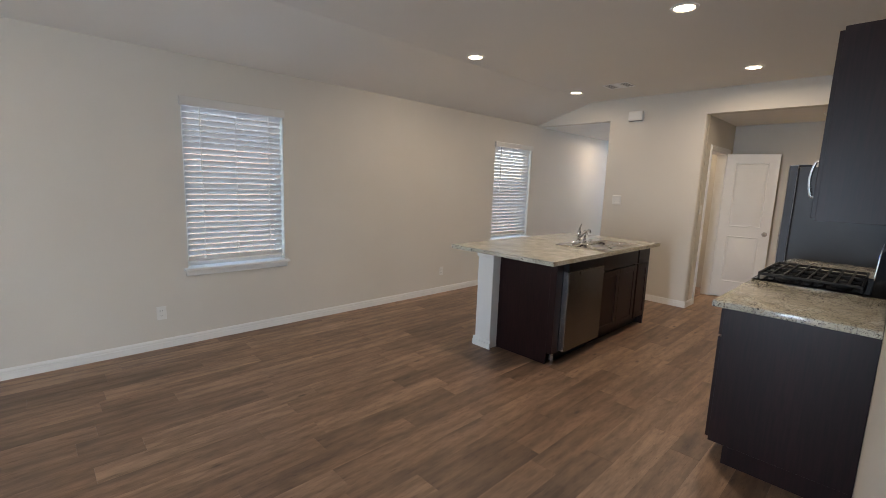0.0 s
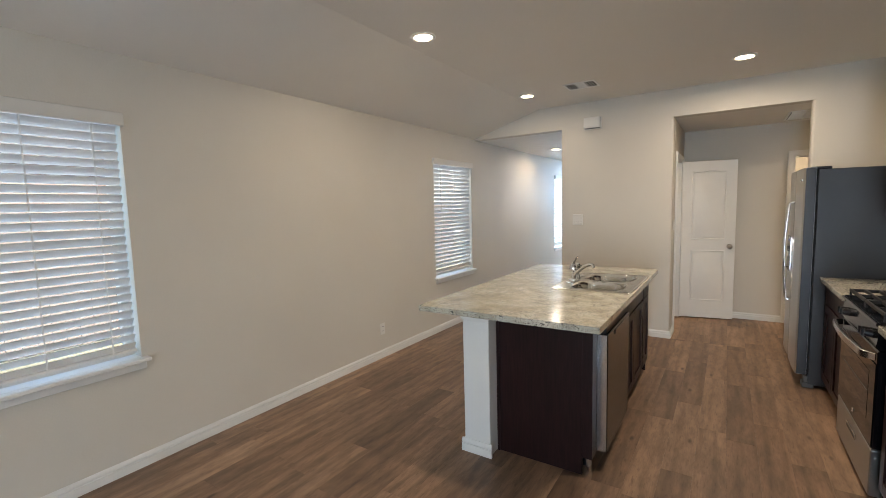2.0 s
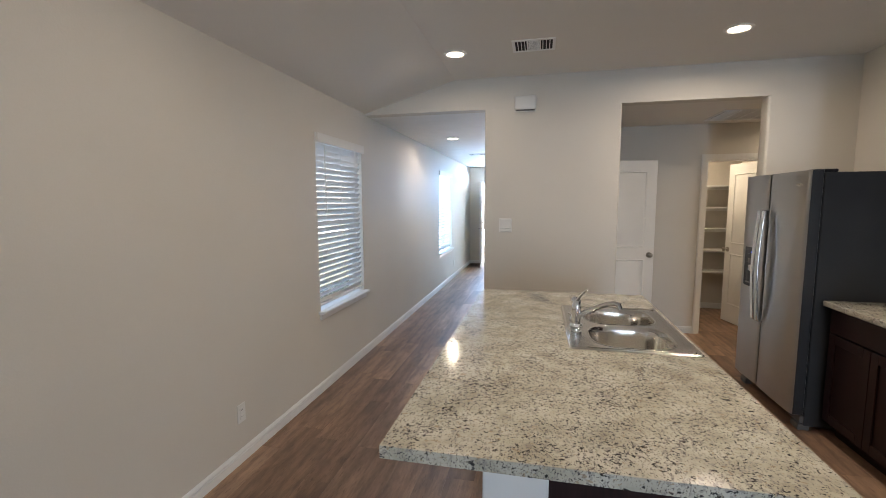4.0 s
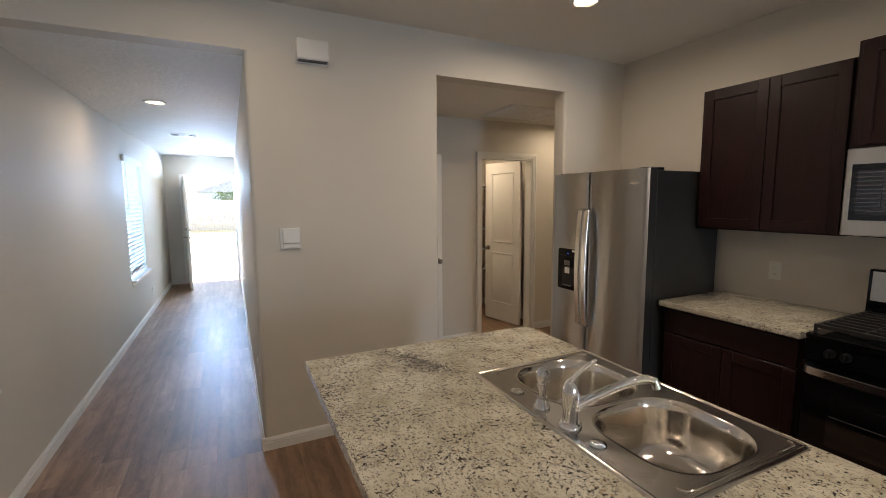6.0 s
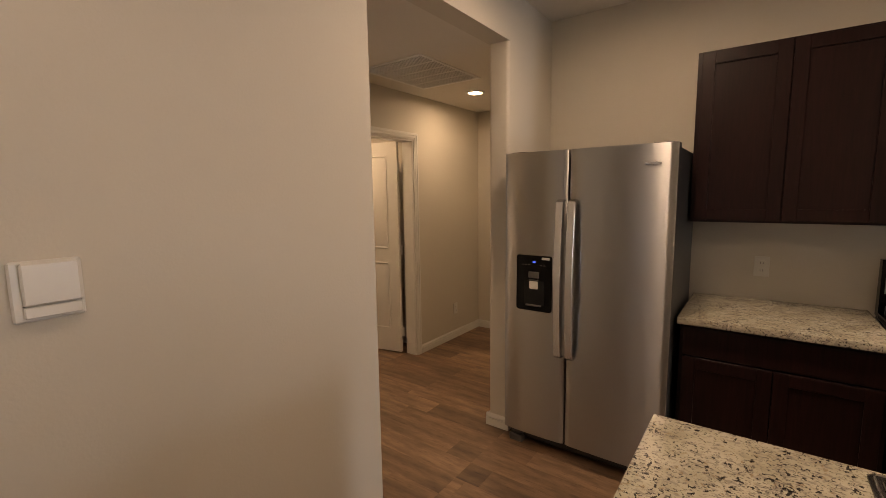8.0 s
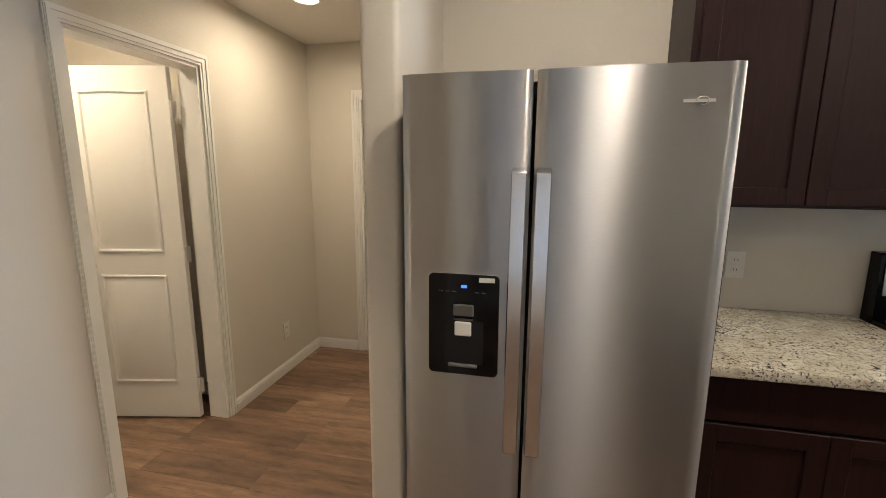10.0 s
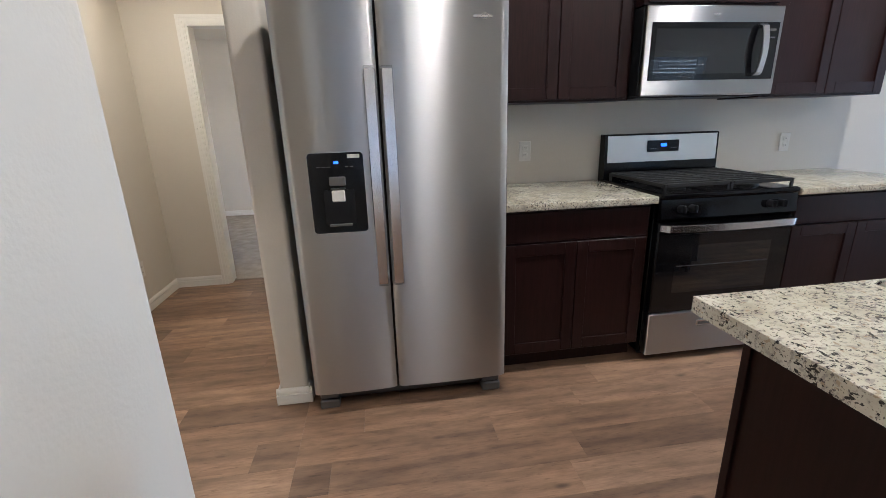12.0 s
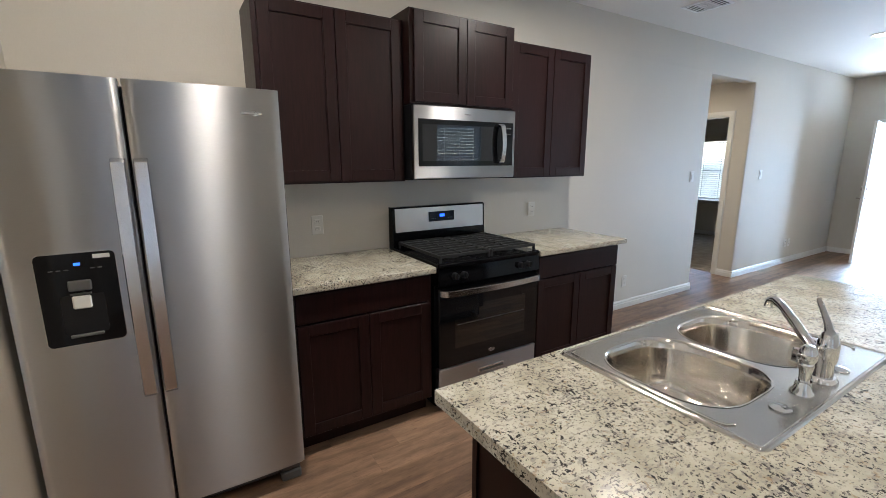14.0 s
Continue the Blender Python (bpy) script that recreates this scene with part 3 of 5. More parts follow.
def panel_door(m, width, height, label, knob=NICKEL, lever=False, flip=False):
    """A two-panel door. Local x runs from the hinges to the latch, y through the leaf."""
    root = thing("door", m, label, "door")
    th = 0.035
    leaf = part("leaf", box(0.0, width, -th / 2, th / 2, 0.015, height, 0.002), DOOR, root, local=True)
    for y, out in ((-th / 2, -1), (th / 2, 1)):
        part("panel", panel_ring(0.11, width - 0.11, 1.03, height - 0.12, y, out, 0.004), DOOR, leaf, smooth=True, local=True)
        part("panel", panel_ring(0.11, width - 0.11, 0.24, 0.90, y, out), DOOR, leaf, smooth=True, local=True)
        kx, kz = width - 0.06, 0.95
        part("rose", cyl((kx, y, kz), (kx, y + out * 0.01, kz), 0.032, n=20, bevel=0.003), knob, leaf, "satin metal rose", smooth=True, local=True)
        if lever:
            part("lever", tube([(kx, y + out * 0.01, kz), (kx, y + out * 0.05, kz), (kx - 0.03, y + out * 0.055, kz), (kx - 0.12, y + out * 0.05, kz)], 0.009), knob, leaf, "satin metal lever", True, True)
            part("deadbolt", cyl((kx, y, kz + 0.14), (kx, y + out * 0.02, kz + 0.14), 0.03, n=20, bevel=0.004), knob, leaf, "round deadbolt", True, True)
        else:
            bm = cyl((kx, y + out * 0.01, kz), (kx, y + out * 0.035, kz), 0.011, n=14)
            ball = bmesh.new()
            bmesh.ops.create_uvsphere(ball, u_segments=16, v_segments=10, radius=0.027)
            ball.transform(Matrix.Translation((kx, y + out * 0.052, kz)) @ Matrix.Diagonal((1, 0.8, 1, 1)))
            part("knob", merge(bm, ball), knob, leaf, "satin bronze knob", True, True)
    for z in (0.22, 1.02, height - 0.22):
        part("hinge", cyl((-0.006, -th / 2 * (1 if not flip else -1), z - 0.045), (-0.006, -th / 2 * (1 if not flip else -1), z + 0.045), 0.007, n=10), PLASTIC, leaf, "painted hinge", True, True)
        part("hinge_leaf", box(-0.028, 0.0, (-0.002 if not flip else 0.0), (0.0 if not flip else 0.002), z - 0.045, z + 0.045), PLASTIC, leaf, "painted hinge leaf", local=True)
    return root


def heading(p, q):
    return math.degrees(math.atan2(q[1] - p[1], q[0] - p[0]))


panel_door(pose(6.842, 1.785, 0, 0, 0, heading((6.842, 1.785), (6.945, 1.205))), 0.60, 2.03, "white two-panel door standing open against the hallway wall")
panel_door(pose(7.242, -0.020, 0, 0, 0, heading((7.242, -0.020), (7.84, 0.105))), 0.60, 2.03, "white two-panel pantry door standing open inwards", flip=True)
panel_door(pose(12.54, 3.925, 0, 0, 0, 186.3), 0.84, 2.03, "white front door standing wide open", lever=True)
panel_door(pose(XW + 0.02, 0.435, 0, 0, 0, 8), 0.86, 2.02, "white back door standing wide open into the room", lever=True, flip=True)


# ---- windows and blinds ----
def window(name, axis, u0, u1, z0, z1, v, inward, label):
    """Vinyl window set at the outer side of the reveal, with stool and apron. v: the inner wall face; inward: +1 or -1, the way into the room."""
    root = thing(name, Matrix.Translation(((u0 + u1) / 2, v, z0) if axis == "x" else (v, (u0 + u1) / 2, z0)), label, "window", kind="structure")

    def b(a0, a1, d0, d1, c0, c1, r=0.0):
        p, q = sorted((v - inward * d0, v - inward * d1))
        return box(a0, a1, p, q, c0, c1, r) if axis == "x" else box(p, q, a0, a1, c0, c1, r)

    f, d = 0.045, (0.095, 0.145)
    fr = part("window_frame", b(u0, u0 + f, *d, z0, z1), TRIM, root)
    part("window_frame", b(u1 - f, u1, *d, z0, z1), TRIM, root)
    part("window_frame", b(u0 + f, u1 - f, *d, z1 - f, z1), TRIM, root)
    part("window_frame", b(u0 + f, u1 - f, *d, z0, z0 + f), TRIM, root)
    zm = (z0 + z1) / 2
    part("meeting_rail", b(u0 + f, u1 - f, 0.1, 0.14, zm - 0.02, zm + 0.02), TRIM, root)
    for c0, c1 in ((z0 + f, zm - 0.02), (zm + 0.02, z1 - f)):
        g = part("pane", b(u0 + f, u1 - f, 0.118, 0.122, c0, c1), GLASS, root)
        g.visible_shadow = False
    part("window_sill", b(u0 - 0.035, u1 + 0.035, -0.055, 0.0, z0 - 0.012, z0 + 0.012, 0.005), TRIM, root)
    part("window_sill", b(u0, u1, 0.0, 0.095, z0, z0 + 0.012), TRIM, root)
    part("apron", b(u0 - 0.02, u1 + 0.02, -0.018, -0.001, z0 - 0.06, z0 - 0.0125, 0.004), TRIM, root)
    return root


SLATS = {}


def blind(axis, u0, u1, z0, z1, v, inward, label, tilt=-58):
    """A faux-wood blind in the reveal: valance, slats, ladder tapes, wand and bottom rail."""
    root = thing("window_blind", Matrix.Translation(((u0 + u1) / 2, v, z1) if axis == "x" else (v, (u0 + u1) / 2, z1)), label, "window blind", "window blinds")

    def b(a0, a1, d0, d1, c0, c1, r=0.0):
        p, q = sorted((v - inward * d0, v - inward * d1))
        return box(a0, a1, p, q, c0, c1, r) if axis == "x" else box(p, q, a0, a1, c0, c1, r)

    part("valance", b(u0 - 0.012, u1 + 0.012, -0.028, -0.012, z1 - 0.055, z1 + 0.02, 0.004), VALANCE, root)
    part("valance_return", b(u0 - 0.012, u0 - 0.004, -0.012, -0.001, z1 - 0.055, z1 + 0.02), VALANCE, root)
    part("valance_return", b(u1 + 0.004, u1 + 0.012, -0.012, -0.001, z1 - 0.055, z1 + 0.02), VALANCE, root)
    part("headrail", b(u0 + 0.006, u1 - 0.006, 0.005, 0.055, z1 - 0.05, z1 - 0.004), SLAT, root)
    zb = z0 + 0.065
    part("bottom_rail", b(u0 + 0.012, u1 - 0.012, 0.006, 0.054, zb - 0.02, zb, 0.004), SLAT, root)
    n, width = 27, u1 - u0 - 0.03
    key = (axis, round(width, 3), tilt, inward)
    if key not in SLATS:
        bm = box(-width / 2, width / 2, -0.025, 0.025, -0.0014, 0.0014)
        bm.transform(Matrix.Rotation(radians(tilt * -inward), 4, "X"))
        if axis == "y":
            bm.transform(Matrix.Rotation(radians(90 if inward < 0 else -90), 4, "Z") @ Matrix.Rotation(0, 4, "X"))
        SLATS[key] = to_mesh("slat", bm, SLAT)
    for k in range(n):
        ob = new("slat", SLATS[key])
        ob.parent = root
        z = zb + 0.022 + (z1 - 0.075 - zb - 0.022) * k / (n - 1)
        ob.location = Vector(((u0 + u1) / 2, v - inward * 0.03, z) if axis == "x" else (v - inward * 0.03, (u0 + u1) / 2, z)) - root.location
    for f in (0.17, 0.5, 0.84):
        u = u0 + (u1 - u0) * f
        part("ladder_tape", b(u - 0.004, u + 0.004, 0.0035, 0.0045, zb, z1 - 0.05), SLAT, root)
    u = u0 + 0.14
    part("wand", cyl(*(((u, v - inward * -0.006, z1 - 0.06), (u + 0.004, v - inward * -0.008, z1 - 0.62)) if axis == "x" else ((v + inward * 0.006, u, z1 - 0.06), (v + inward * 0.008, u, z1 - 0.62))), 0.004, n=8), PLASTIC, root, "clear tilt wand")
    return root


for k, (a, b_, c, d) in enumerate((W1, W2, W3)):
    window("window_%d" % (k + 1), "x", a, b_, c, d, YN, -1, "white vinyl single-hung window with painted stool and apron")
    blind("x", a, b_, c, d, YN, -1, "white faux-wood horizontal blind, lowered and partly tilted")
window("window_4", "y", -2.62, -1.66, 0.69, 1.90, XW, 1, "white vinyl single-hung window with painted stool and apron")
blind("y", -2.62, -1.66, 0.69, 1.90, XW, 1, "white faux-wood horizontal blind, lowered in the carpeted bedroom", 35)


# ---- ceiling fixtures ----
def ring(cx, cy, cz, profile, n=32):
    """A turned ring: profile of (radius, dz)."""
    bm = bmesh.new()
    loops = [[bm.verts.new((cx + r * math.cos(2 * math.pi * k / n), cy + r * math.sin(2 * math.pi * k / n), cz + dz)) for k in range(n)] for r, dz in profile]
    for a, b in zip(loops, loops[1:]):
        for k in range(n):
            bm.faces.new((a[k], a[(k + 1) % n], b[(k + 1) % n], b[k]))
    return bm


# one fixture per lamp, the added pantry one too
for cx, cy, cz in CANS:
    can = thing("ceiling_light", Matrix.Translation((cx, cy, cz)), "white round recessed downlight, switched on", "ceiling light", "recessed downlights")
    part("trim_ring", ring(cx, cy, cz - 0.001, [(0.09, 0.0), (0.088, -0.006), (0.07, -0.009), (0.064, -0.004), (0.06, 0.0)]), TRIM, can, smooth=True)
    part("lens", cyl((cx, cy, cz - 0.001), (cx, cy, cz - 0.004), 0.061, n=32), LENS, can, "glowing frosted lens")


def vent(x0, x1, y0, y1, z, along, banks, label, pitch=0.02, category="air vent"):
    """A stamped register: a frame, dividers and slanted blades in banks."""
    root = thing("ceiling_vent", Matrix.Translation(((x0 + x1) / 2, (y0 + y1) / 2, z)), label, category)
    f = 0.022
    # flat dark sheet in place of the shade inside the duct
    part("backing", box(x0 + f, x1 - f, y0 + f, y1 - f, z - 0.003, z - 0.001), DARK_GAP, root)
    for a in ((x0, x1, y0, y0 + f), (x0, x1, y1 - f, y1), (x0, x0 + f, y0 + f, y1 - f), (x1 - f, x1, y0 + f, y1 - f)):
        part("frame", box(*a, z - 0.008, z - 0.0005, 0.002), REGISTER, root)
    u0, u1 = (x0 + f, x1 - f) if along == "x" else (y0 + f, y1 - f)
    w0, w1 = (y0 + f, y1 - f) if along == "x" else (x0 + f, x1 - f)
    step = (u1 - u0) / banks
    for k in range(banks):
        a, b = u0 + k * step, u0 + (k + 1) * step
        if k:
            part("divider", box(a - 0.006, a + 0.006, w0, w1, z - 0.008, z - 0.003) if along == "x" else box(w0, w1, a - 0.006, a + 0.006, z - 0.008, z - 0.003), REGISTER, root)
        cross = banks == 3 and k != 1
        lo, hi = (a + 0.008, b - 0.008) if cross else (w0, w1)
        n = max(2, int((hi - lo) / pitch))
        for j in range(n):
            c = lo + (hi - lo) * (j + 0.5) / n
            if cross:
                bm = box(c - 0.0026, c + 0.0026, w0, w1, z - 0.0085, z - 0.004) if along == "x" else box(w0, w1, c - 0.0026, c + 0.0026, z - 0.0085, z - 0.004)
            else:
                bm = box(a + 0.008, b - 0.008, c - 0.0026, c + 0.0026, z - 0.0085, z - 0.004) if along == "x" else box(c - 0.0026, c + 0.0026, a + 0.008, b - 0.008, z - 0.0085, z - 0.004)
            part("slat", bm, REGISTER, root)
    return root


vent(4.83, 5.08, 2.40, 2.715, ROOM_Z, "y", 3, "white metal three-way ceiling air register")
vent(1.22, 1.47, 0.38, 0.68, ROOM_Z, "y", 3, "white metal three-way ceiling air register")
vent(9.45, 9.71, 3.47, 3.80, HALL_Z, "y", 3, "white metal three-way ceiling air register")
vent(6.31, 6.88, 0.03, 0.77, HALL_Z, "y", 5, "large white return air grille in the hallway ceiling", 0.018)


# ---- plates, boxes and switches on the walls ----
def on_wall(face, u, v, z):
    """A pose whose local x runs along the wall, z up and -y out of the wall."""
    turn = {"-x": -90, "+x": 90, "+y": 180, "-y": 0}[face]
    p = (v, u, z) if face[1] == "x" else (u, v, z)
    return pose(*p, 0, 0, turn)


def outlet(face, u, v, z):
    root = thing("wall_outlet", on_wall(face, u, v, z), "white duplex outlet with a plain cover plate", "outlet", "wall outlets")
    part("cover_plate", box(-0.036, 0.036, -0.006, -0.0005, -0.058, 0.058, 0.002), PLASTIC, root, local=True)
    for dz in (-0.021, 0.021):
        s = part("socket", box(-0.017, 0.017, -0.009, -0.006, dz - 0.014, dz + 0.014, 0.002), PLASTIC, root, local=True)
        # raised dark chips, coloured as the shade in the holes
        for dx in (-0.006, 0.006):
            part("slot", box(dx - 0.001, dx + 0.001, -0.0094, -0.0088, dz - 0.004, dz + 0.005), DARK_GAP, s, "dark slot", local=True)
    return root


def switch(face, u, v, z, gangs=1):
    root = thing("light_switch", on_wall(face, u, v, z), "white rocker light switch with a plain cover plate", "light switch", "light switches")
    w = 0.036 + 0.023 * (gangs - 1)
    part("cover_plate", box(-w, w, -0.006, -0.0005, -0.058, 0.058, 0.002), PLASTIC, root, local=True)
    for k in range(gangs):
        dx = (k - (gangs - 1) / 2) * 0.046
        part("rocker", box(dx - 0.016, dx + 0.016, -0.010, -0.006, -0.033, 0.033, 0.002), PLASTIC, root, local=True)
    return root


outlet("-y", 0.43, YN, 0.31)
outlet("-y", 3.70, YN, 0.30)
outlet("-y", 10.42, YN, 0.29)
outlet("-x", 2.354, X0, 0.337)
outlet("+y", 4.46, 0, 1.106)
outlet("+y", 2.69, 0, 1.10)
outlet("+y", 1.375, 0, 0.285)
outlet("+y", -2.35, 0, 0.30)
outlet("+y", -2.47, 0, 0.30)
outlet("+y", 6.17, 3.02, 0.40)
outlet("-x", -0.72, 7.09, 0.32)
switch("+y", 0.325, 0, 1.317)
switch("+y", -1.28, 0, 1.308)
switch("-y", 5.93, 1.79, 1.27)

stat = thing("thermostat", on_wall("-x", 2.813, X0, 1.342), "white square thermostat with a flip cover on a wall plate", "thermostat")
part("plate", box(-0.062, 0.062, -0.012, -0.0005, -0.066, 0.066, 0.004), PLASTIC, stat, local=True)
part("cover", box(-0.045, 0.055, -0.026, -0.012, -0.030, 0.062, 0.004), PLASTIC, stat, local=True)
part("flap", box(-0.045, 0.055, -0.022, -0.0125, -0.058, -0.0315, 0.003), PLASTIC, stat, local=True)
# grey strip behind the gap, its shade put into the colour
part("cover_gap_shade", box(-0.045, 0.055, -0.0135, -0.0122, -0.0315, -0.030), GREY_PLASTIC, stat, "thin grey strip for the shade in the gap", local=True)

bell = thing("door_chime", on_wall("-x", 2.64, X0, 2.47), "white plastic door chime box high on the wall", "door chime")
part("back_plate", box(-0.1, 0.1, -0.008, -0.0005, -0.07, 0.07, 0.002), PLASTIC, bell, local=True)
part("cover", box(-0.096, 0.096, -0.062, -0.008, -0.058, 0.066, 0.012, seg=3), PLASTIC, bell, smooth=True, local=True)
part("grille_slot", box(-0.085, 0.085, -0.055, -0.012, -0.0615, -0.0585), GREY_PLASTIC, bell, "grey slot underneath", local=True)

sensor = thing("door_sensor", on_wall("+y", 12.35, 3.02, 2.13), "small white wall box beside the front door", "wall box")
part("cover", box(-0.05, 0.05, -0.035, -0.001, -0.07, 0.07, 0.006), PLASTIC, sensor, local=True)
part("lens", box(-0.02, 0.02, -0.038, -0.035, -0.03, 0.01, 0.001), GREY_PLASTIC, sensor, local=True)


def bar(points, across, half_width, half_depth):
    """A flat bar with eased edges, swept through points; its width lies along across."""
    bm, rings, w = bmesh.new(), [], Vector(across)
    for k, p in enumerate(points):
        d = (Vector(points[min(k + 1, len(points) - 1)]) - Vector(points[max(k - 1, 0)])).normalized()
        nrm = w.cross(d).normalized()
        rings.append([bm.verts.new(Vector(p) + w * a * half_width + nrm * b * half_depth) for a, b in ((-1, -0.4), (-0.85, -1), (0.85, -1), (1, -0.4), (1, 0.4), (0.85, 1), (-0.85, 1), (-1, 0.4))])
    for a, b in zip(rings, rings[1:]):
        for k in range(8):
            bm.faces.new((a[k], a[(k + 1) % 8], b[(k + 1) % 8], b[k]))
    bm.faces.new(rings[0]), bm.faces.new(rings[-1])
    return bm


# ---- cabinets ----
def shaker(name, x0, x1, z0, z1, y, out, parent, rail=0.058):
    """A shaker door or front standing on the plane y, facing out (+1: +y)."""
    def b(a0, a1, c0, c1, d0, d1, r=0.0):
        p, q = sorted((y + out * d0, y + out * d1))
        return box(a0, a1, p, q, c0, c1, r)

    door = part(name, b(x0 + rail - 0.006, x1 - rail + 0.006, z0 + rail - 0.006, z1 - rail + 0.006, 0.003, 0.011), CABINET, parent)
    for nm, a in (("stile", (x0, x0 + rail, z0, z1)), ("stile", (x1 - rail, x1, z0, z1)), ("rail", (x0 + rail, x1 - rail, z0, z0 + rail)), ("rail", (x0 + rail, x1 - rail, z1 - rail, z1))):
        part(nm, b(*a, 0.001, 0.0205, 0.0015), CABINET, door)
    return door


def slab_front(name, x0, x1, z0, z1, y, out, parent):
    p, q = sorted((y + out * 0.001, y + out * 0.0205))
    return part(name, box(x0, x1, p, q, z0, z1, 0.002), CABINET, parent)


def wall_cabinet(x0, x1, z0, z1, depth, label):
    root = thing("wall_cabinet", Matrix.Translation(((x0 + x1) / 2, 0, z0)), label, "kitchen cabinet", "wall cabinets")
    part("body", box(x0, x1, 0.001, depth, z0, z1, 0.001), CABINET, root)
    xm = (x0 + x1) / 2
    for a, b in ((x0 + 0.022, xm - 0.0025), (xm + 0.0025, x1 - 0.022)):
        shaker("cabinet_door", a, b, z0 + 0.012, z1 - 0.012, depth, 1, root)
    return root


wall_cabinet(4.005, 4.80, 1.372, 2.262, 0.305, "dark espresso wood wall cabinet with two shaker doors")
wall_cabinet(3.235, 3.995, 1.812, 2.318, 0.365, "short dark espresso wall cabinet with two shaker doors above the microwave")
wall_cabinet(2.43, 3.225, 1.372, 2.262, 0.305, "dark espresso wood wall cabinet with two shaker doors")


def base_cabinet(x0, x1, y_back, y_front, out, label, doors=2, drawer=True, top=0.878, hollow=False):
    root = thing("base_cabinet", Matrix.Translation(((x0 + x1) / 2, (y_back + y_front) / 2, 0)), label, "kitchen cabinet", "base cabinets")
    p, q = sorted((y_back, y_front))
    part("body", box(x0, x1, p, q, 0.105, 0.70 if hollow else top, 0.001), CABINET, root)
    if hollow:
        f0, f1 = sorted((y_front, y_front - out * 0.018))
        for s0_, s1_ in ((x0, x0 + 0.018), (x1 - 0.018, x1)):
            part("front_stile", box(s0_, s1_, f0, f1, 0.701, top), CABINET, root)
            part("side_panel", box(s0_, s1_, *((f1, y_back) if out < 0 else (y_back, f0)), 0.701, top), CABINET, root)
    k0, k1 = sorted((y_back, y_front - out * 0.075))
    part("toe_kick", box(x0 + 0.001, x1 - 0.001, k0, k1, 0.0, 0.105), CABINET, root)
    g = 0.018
    zt = top - 0.165 if drawer else top - 0.012
    if drawer:
        slab_front("drawer_front", x0 + g, x1 - g, zt + 0.006, top - 0.012, y_front, out, root)
    w = (x1 - x0 - 2 * g) / doors
    for k in range(doors):
        shaker("cabinet_door", x0 + g + k * w + (0.002 if k else 0), x0 + g + (k + 1) * w - (0.002 if k < doors - 1 else 0), 0.118, zt - 0.006, y_front, out, root, min(0.058, w * 0.28))
    return root


base_cabinet(4.005, 4.78, 0.001, 0.605, 1, "dark espresso base cabinet with one drawer and two shaker doors")
base_cabinet(2.36, 3.205, 0.001, 0.605, 1, "dark espresso base cabinet with one drawer and two doors")


def worktop(name, x0, x1, y0, y1, z0, z1, label, hole=None):
    root_o = ((x0 + x1) / 2, (y0 + y1) / 2, z0)
    if hole:
        a, b, c, d = hole
        bm = bmesh.new()
        xs, ys = (x0, a, b, x1), (y0, c, d, y1)
        for z in (z0, z1):
            vs = [[bm.verts.new((x, y, z)) for y in ys] for x in xs]
            for i in range(3):
                for j in range(3):
                    if (i, j) != (1, 1):
                        bm.faces.new((vs[i][j], vs[i + 1][j], vs[i + 1][j + 1], vs[i][j + 1]))
        bm.verts.ensure_lookup_table()
        lo, hi = bm.verts[:16], bm.verts[16:]

        def quad(i, j, k, l):
            bm.faces.new((lo[i * 4 + j], lo[k * 4 + l], hi[k * 4 + l], hi[i * 4 + j]))

        for t_ in range(3):
            quad(t_, 0, t_ + 1, 0), quad(t_, 3, t_ + 1, 3), quad(0, t_, 0, t_ + 1), quad(3, t_, 3, t_ + 1)
        quad(1, 1, 2, 1), quad(1, 2, 2, 2), quad(1, 1, 1, 2), quad(2, 1, 2, 2)
        rim = [e for e in bm.edges if all(abs(v.co.x - x0) < 1e-5 or abs(v.co.x - x1) < 1e-5 or abs(v.co.y - y0) < 1e-5 or abs(v.co.y - y1) < 1e-5 for v in e.verts)
               and len(e.link_faces) == 2 and e.calc_face_angle(0) > 1.0]
        bmesh.ops.recalc_face_normals(bm, faces=bm.faces)
        bmesh.ops.bevel(bm, geom=rim, offset=0.006, segments=3, affect="EDGES", profile=0.5)
    else:
        bm = box(x0, x1, y0, y1, z0, z1, 0.005, seg=3)
    return solid(name, bm, GRANITE, label, "worktop", smooth=True, origin=root_o)


worktop("worktop", 4.002, 4.79, 0.001, 0.662, 0.880, 0.916, "speckled cream and black granite worktop beside the fridge")
worktop("worktop", 2.325, 3.212, 0.001, 0.662, 0.880, 0.916, "speckled cream and black granite worktop beside the range")

# ---- island ----
knee = thing("island_half_wall", Matrix.Translation((3.6, 2.54, 0)), "white painted half wall behind the island cabinets", "half wall", kind="structure")
part("wall", box(2.635, 4.62, 2.452, 2.63, 0.0, 0.884, 0.004), TRIM, knee)
part("base_trim", prism([(2.635 - 0.001 - d, z) for d, z in BB], "y", 2.438, 2.645), TRIM, knee)
part("base_trim", prism([(2.631 + d, z) for d, z in BB], "x", 2.636, 4.62), TRIM, knee)
part("cap_trim", box(2.622, 2.6345, 2.442, 2.64, 0.842, 0.882, 0.004), TRIM, knee)
panel = thing("island_end_panel", Matrix.Translation((2.75, 2.16, 0)), "dark espresso end panel of the island", "end panel")
part("panel", box(2.742, 2.762, 1.93, 2.45, 0.0, 0.884, 0.001), CABINET, panel)
part("corner_stile", box(2.738, 2.83, 1.872, 1.929, 0.105, 0.884, 0.001), CABINET, panel)
part("scribe_strip", box(2.734, 2.7415, 2.434, 2.451, 0.0, 0.884), CABINET, panel)
base_cabinet(3.458, 4.29, 2.45, 1.872, -1, "dark espresso island sink cabinet with false drawer front and two doors", top=0.884, hollow=True)
